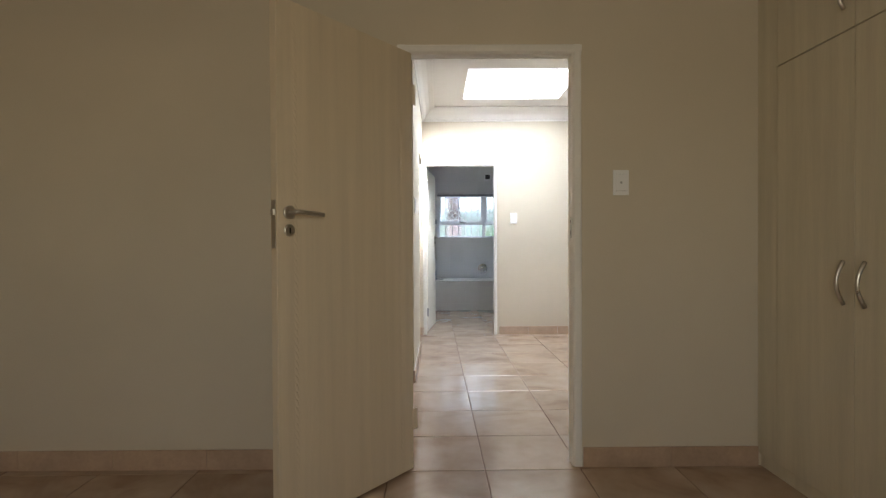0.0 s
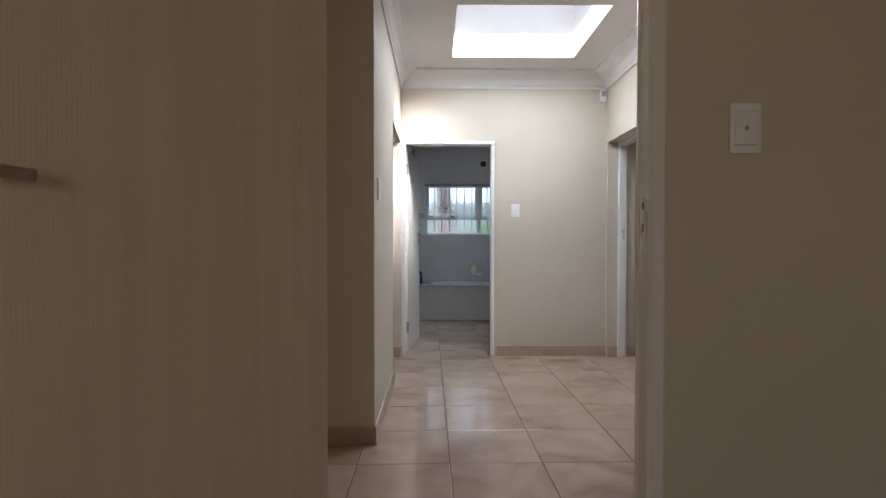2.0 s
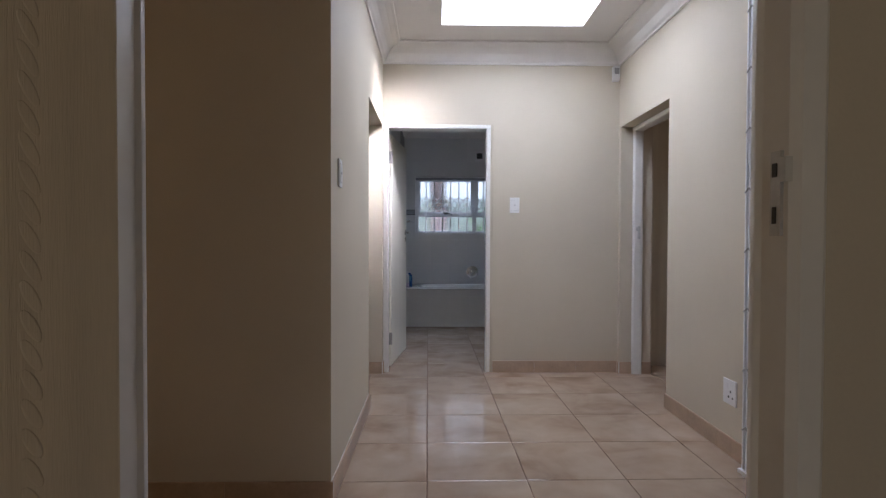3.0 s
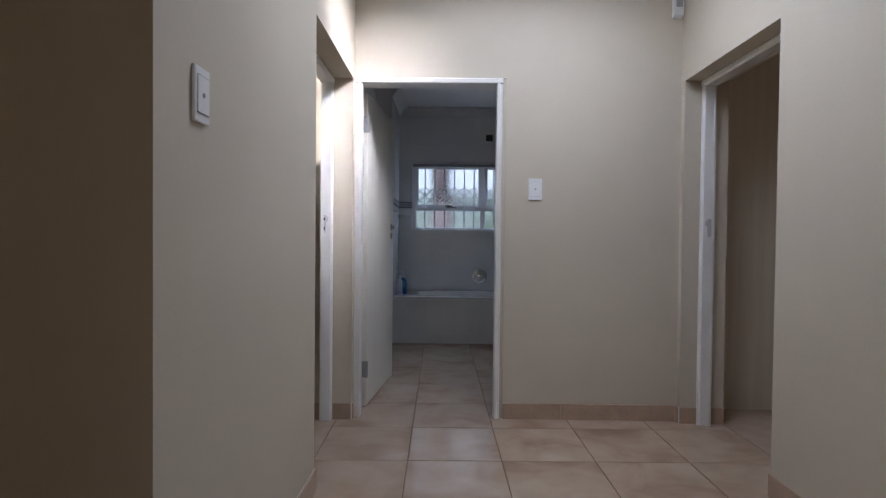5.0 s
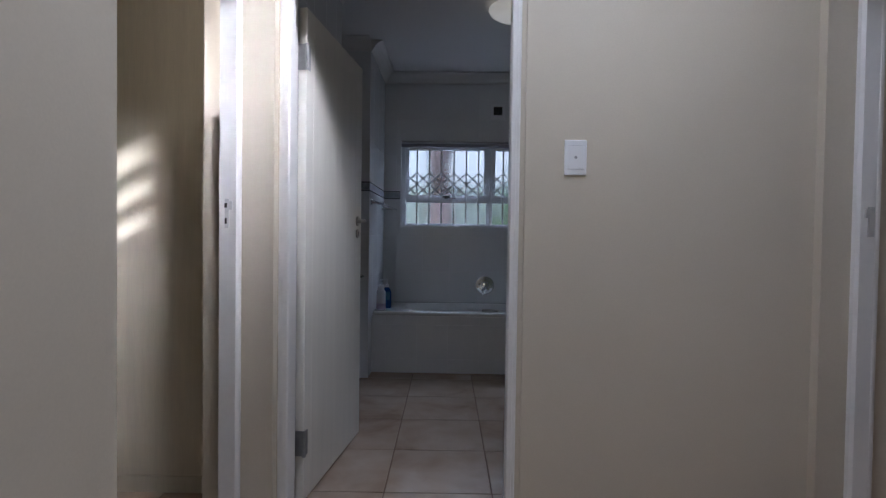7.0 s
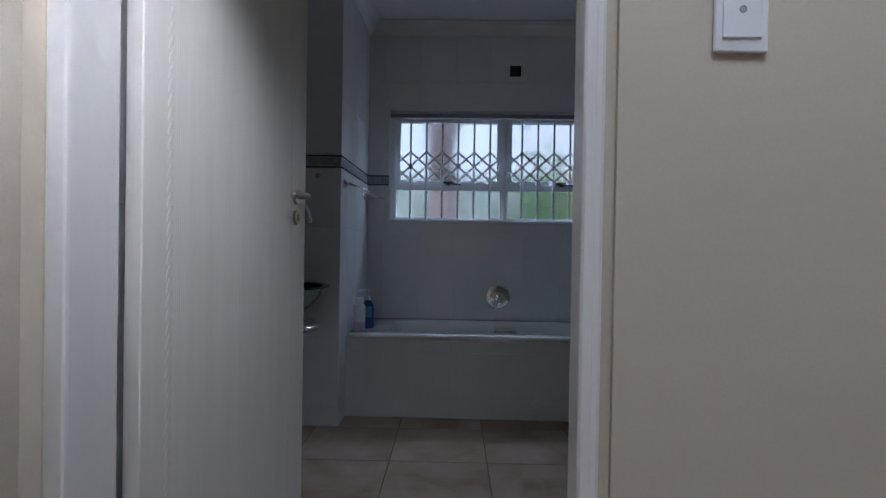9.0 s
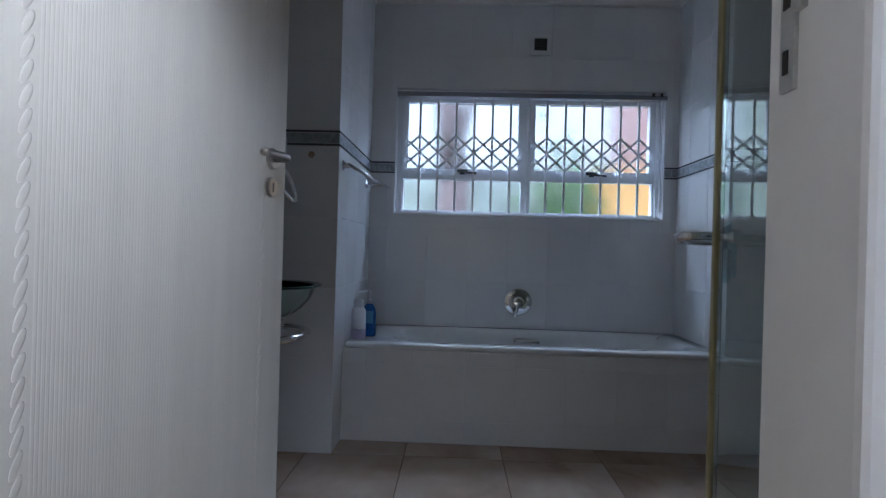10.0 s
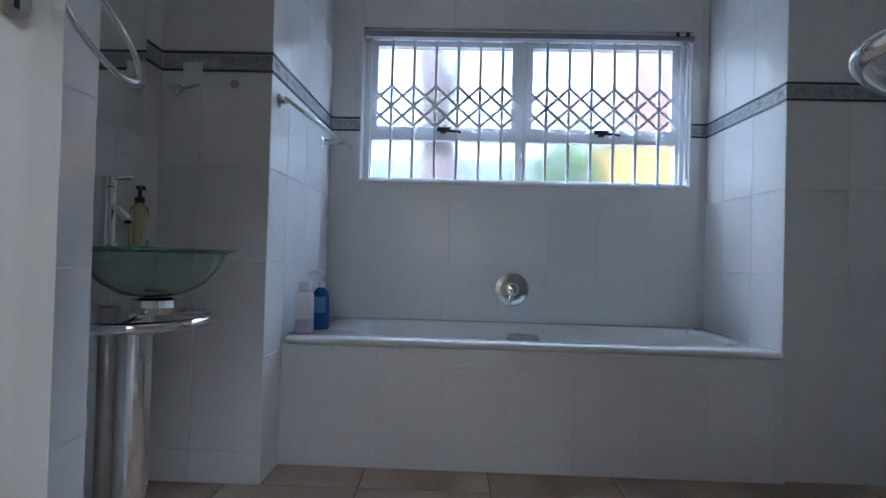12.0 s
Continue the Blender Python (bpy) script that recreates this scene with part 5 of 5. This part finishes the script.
def tile_piece(u0, u1, z0, z1, place, th, relief=0.0):
    """A pillowed rectangle; place turns (u, out, z) into the world."""
    bm = bmesh.new()
    e = 0.0025
    back = [bm.verts.new(place(u, 0.0, z)) for u, z in ((u0, z0), (u1, z0), (u1, z1), (u0, z1))]
    mid = [bm.verts.new(place(u, th - 0.0010, z)) for u, z in ((u0, z0), (u1, z0), (u1, z1), (u0, z1))]
    top = [bm.verts.new(place(u, th, z)) for u, z in ((u0 + e, z0 + e), (u1 - e, z0 + e), (u1 - e, z1 - e), (u0 + e, z1 - e))]
    for p, q in ((back, mid), (mid, top)):
        for i in range(4):
            j = (i + 1) % 4
            bm.faces.new((p[i], p[j], q[j], q[i]))
    bm.faces.new(top)
    if relief and u1 - u0 > 0.06:
        # a raised leaf scroll
        n = max(1, round((u1 - u0) / 0.085))
        for k in range(n):
            cu, cz = u0 + (u1 - u0) * (k + 0.5) / n, (z0 + z1) / 2
            for a in (35, 145, 215, 325, 90, 270):
                l = 0.020 if a % 90 else 0.014
                ca, sa = math.cos(radians(a)), math.sin(radians(a))
                pts = [(0.002, 0), (l * 0.5, 0.006), (l, 0), (l * 0.5, -0.006)]
                vs = [bm.verts.new(place(cu + 1.5 * (x * ca - y * sa), th + 0.0002, cz + x * sa + y * ca)) for x, y in pts]
                c = bm.verts.new(place(cu + 1.5 * l * 0.5 * ca, th + relief, cz + l * 0.5 * sa))
                for i in range(4):
                    bm.faces.new((vs[i], vs[(i + 1) % 4], c))
    return bm


def tile_wall(parent, place, u0, u1, joint, z_top=2.62, holes=(), band=True, z_rows=None, face=JOINT):
    """Tiles from u0 to u1 with a joint at joint, cut round the holes (u0, u1, z0, z1)."""
    cuts = [u0]
    k = math.ceil((u0 - joint) / TW + 0.04)
    while joint + k * TW < u1 - 0.01:
        cuts.append(joint + k * TW)
        k += 1
    cuts.append(u1)
    g = 0.0008

    def pieces(a, b, lo, hi):
        out = [(a, b, lo, hi)]
        for h0, h1, l0, l1 in holes:
            nxt = []
            for a, b, lo, hi in out:
                if b <= h0 or a >= h1 or hi <= l0 or lo >= l1:
                    nxt.append((a, b, lo, hi))
                    continue
                if a < h0:
                    nxt.append((a, h0, lo, hi))
                if b > h1:
                    nxt.append((h1, b, lo, hi))
                a2, b2 = max(a, h0), min(b, h1)
                if lo < l0:
                    nxt.append((a2, b2, lo, l0))
                if hi > l1:
                    nxt.append((a2, b2, l1, hi))
            out = nxt
        return out

    for lo, hi in (z_rows or ROWS_Z):
        if lo >= z_top:
            continue
        for a, b in zip(cuts, cuts[1:]):
            for p in pieces(a, b, lo, min(hi, z_top)):
                if p[1] - p[0] > 0.012 and p[3] - p[2] > 0.012:
                    part("tile", tile_piece(p[0] + g, p[1] - g, p[2] + g, p[3] - g, place, face), WHITE_TILE, parent)
    if band:
        for a, b in zip(cuts, cuts[1:]):
            for p in pieces(a, b, BAND0, BAND1):
                if p[1] - p[0] > 0.012:
                    part("border_tile", tile_piece(p[0] + g, p[1] - g, BAND0 + 0.013, BAND1 - 0.013, place, face, 0.0035), BAND, parent, "grey border tile with raised leaves")
        for p in pieces(u0, u1, BAND0, BAND1):
            for z in (BAND0, BAND1 - 0.011):
                part("border_strip", tile_piece(p[0] + g, p[1] - g, z + 0.0005, z + 0.0105, place, face + 0.003), BAND_DARK, parent, "dark slate border strip")


tile_wall(BATH_WALLS["nib"], lambda u, o, z: (u, NIB_Y + JOINT - o, z), NICHE_X, NIB_X, 0.082)
tile_wall(BATH_WALLS["nib"], lambda u, o, z: (NIB_X - JOINT + o, u, z), NIB_Y + 0.001, WIN_Y, NIB_Y + 0.20)
tile_wall(BATH_WALLS["window"], lambda u, o, z: (u, WIN_Y + JOINT - o, z), NIB_X, ALC_R, 0.455, holes=((WX0, WX1, WZ0 - 0.012, WZ1),))
tile_wall(BATH_WALLS["pier"], lambda u, o, z: (ALC_R + JOINT - o, u, z), PIER_Y + 0.001, WIN_Y, PIER_Y + 0.235)
tile_wall(BATH_WALLS["pier"], lambda u, o, z: (u, PIER_Y + JOINT - o, z), ALC_R, 2.95, 2.50)
tile_wall(BATH_WALLS["left"], lambda u, o, z: (PILLAR_X - JOINT + o, u, z), 8.66, NICHE_Y, 9.68, band=False)
tile_wall(BATH_WALLS["left"], lambda u, o, z: (NICHE_X - JOINT + o, u, z), NICHE_Y, NIB_Y, 10.41)
tile_wall(BATH_WALLS["right"], lambda u, o, z: (SHOWER_X - o, u, z), 8.66, STEP_Y, 9.20)
tile_wall(BATH_WALLS["right"], lambda u, o, z: (u, STEP_Y + o, z), SHOWER_X, 2.95, 2.62)
tile_wall(BATH_WALLS["right"], lambda u, o, z: (2.95 - o, u, z), STEP_Y, PIER_Y, 9.80)
tile_wall(panel, lambda u, o, z: (u, PANEL_Y + JOINT - o, z), NIB_X + 0.001, ALC_R, 0.455, z_top=RIM - 0.034, band=False, z_rows=[(0.0, 0.117), (0.117, 0.395), (0.395, 0.463)])

# ---- floor tiles ----
TILE, JX, JY = 0.468, 0.716, 7.860
SKEW = radians(0.72)
GAP = 0.0022
shared = bpy.data.meshes.new("floor_tile")
bm = bmesh.new()
h, e = TILE / 2 - GAP, 0.003
bot = [bm.verts.new((x, y, -0.006)) for x, y in ((-h, -h), (h, -h), (h, h), (-h, h))]
mid = [bm.verts.new((x, y, -0.0014)) for x, y in ((-h, -h), (h, -h), (h, h), (-h, h))]
top = [bm.verts.new((x, y, 0.0)) for x, y in ((-h + e, -h + e), (h - e, -h + e), (h - e, h - e), (-h + e, h - e))]
for p, q in ((bot, mid), (mid, top)):
    for i in range(4):
        j = (i + 1) % 4
        bm.faces.new((p[i], p[j], q[j], q[i]))
bm.faces.new(top)
bmesh.ops.recalc_face_normals(bm, faces=bm.faces)
bm.to_mesh(shared)
bm.free()
shared.materials.append(FLOOR_TILE)
rest_v, rest_f = [], []
for i in range(-9, 11):
    for j in range(-17, 9):
        a, b = (i + 0.5) * TILE, (j + 0.5) * TILE
        cx, cy = JX + a * math.cos(SKEW) - b * math.sin(SKEW), JY + a * math.sin(SKEW) + b * math.cos(SKEW)
        if not (-3.5 < cx < 5.5 and -0.3 < cy < 11.8):
            continue
        near = (-1.4 < cx < 2.4 and 2.4 < cy < 4.8) or (-0.7 < cx < 3.0 and 4.8 < cy < 11.0)
        if near:
            t = new("floor_tile", shared)
            t.parent = floor
            t.location, t.rotation_euler = (cx, cy, 0), (0, 0, SKEW)
        else:
            k = len(rest_v)
            rest_v += [(cx - h, cy - h, 0), (cx + h, cy - h, 0), (cx + h, cy + h, 0), (cx - h, cy + h, 0)]
            rest_f.append((k, k + 1, k + 2, k + 3))
me = bpy.data.meshes.new("floor_tiles_far")
me.from_pydata(rest_v, [], rest_f)
me.materials.append(FLOOR_TILE)
far = new("floor_tiles_far", me)
far.parent = floor
tagged(far, "sand-coloured floor tiles in the far parts of the rooms", kind="stuff")
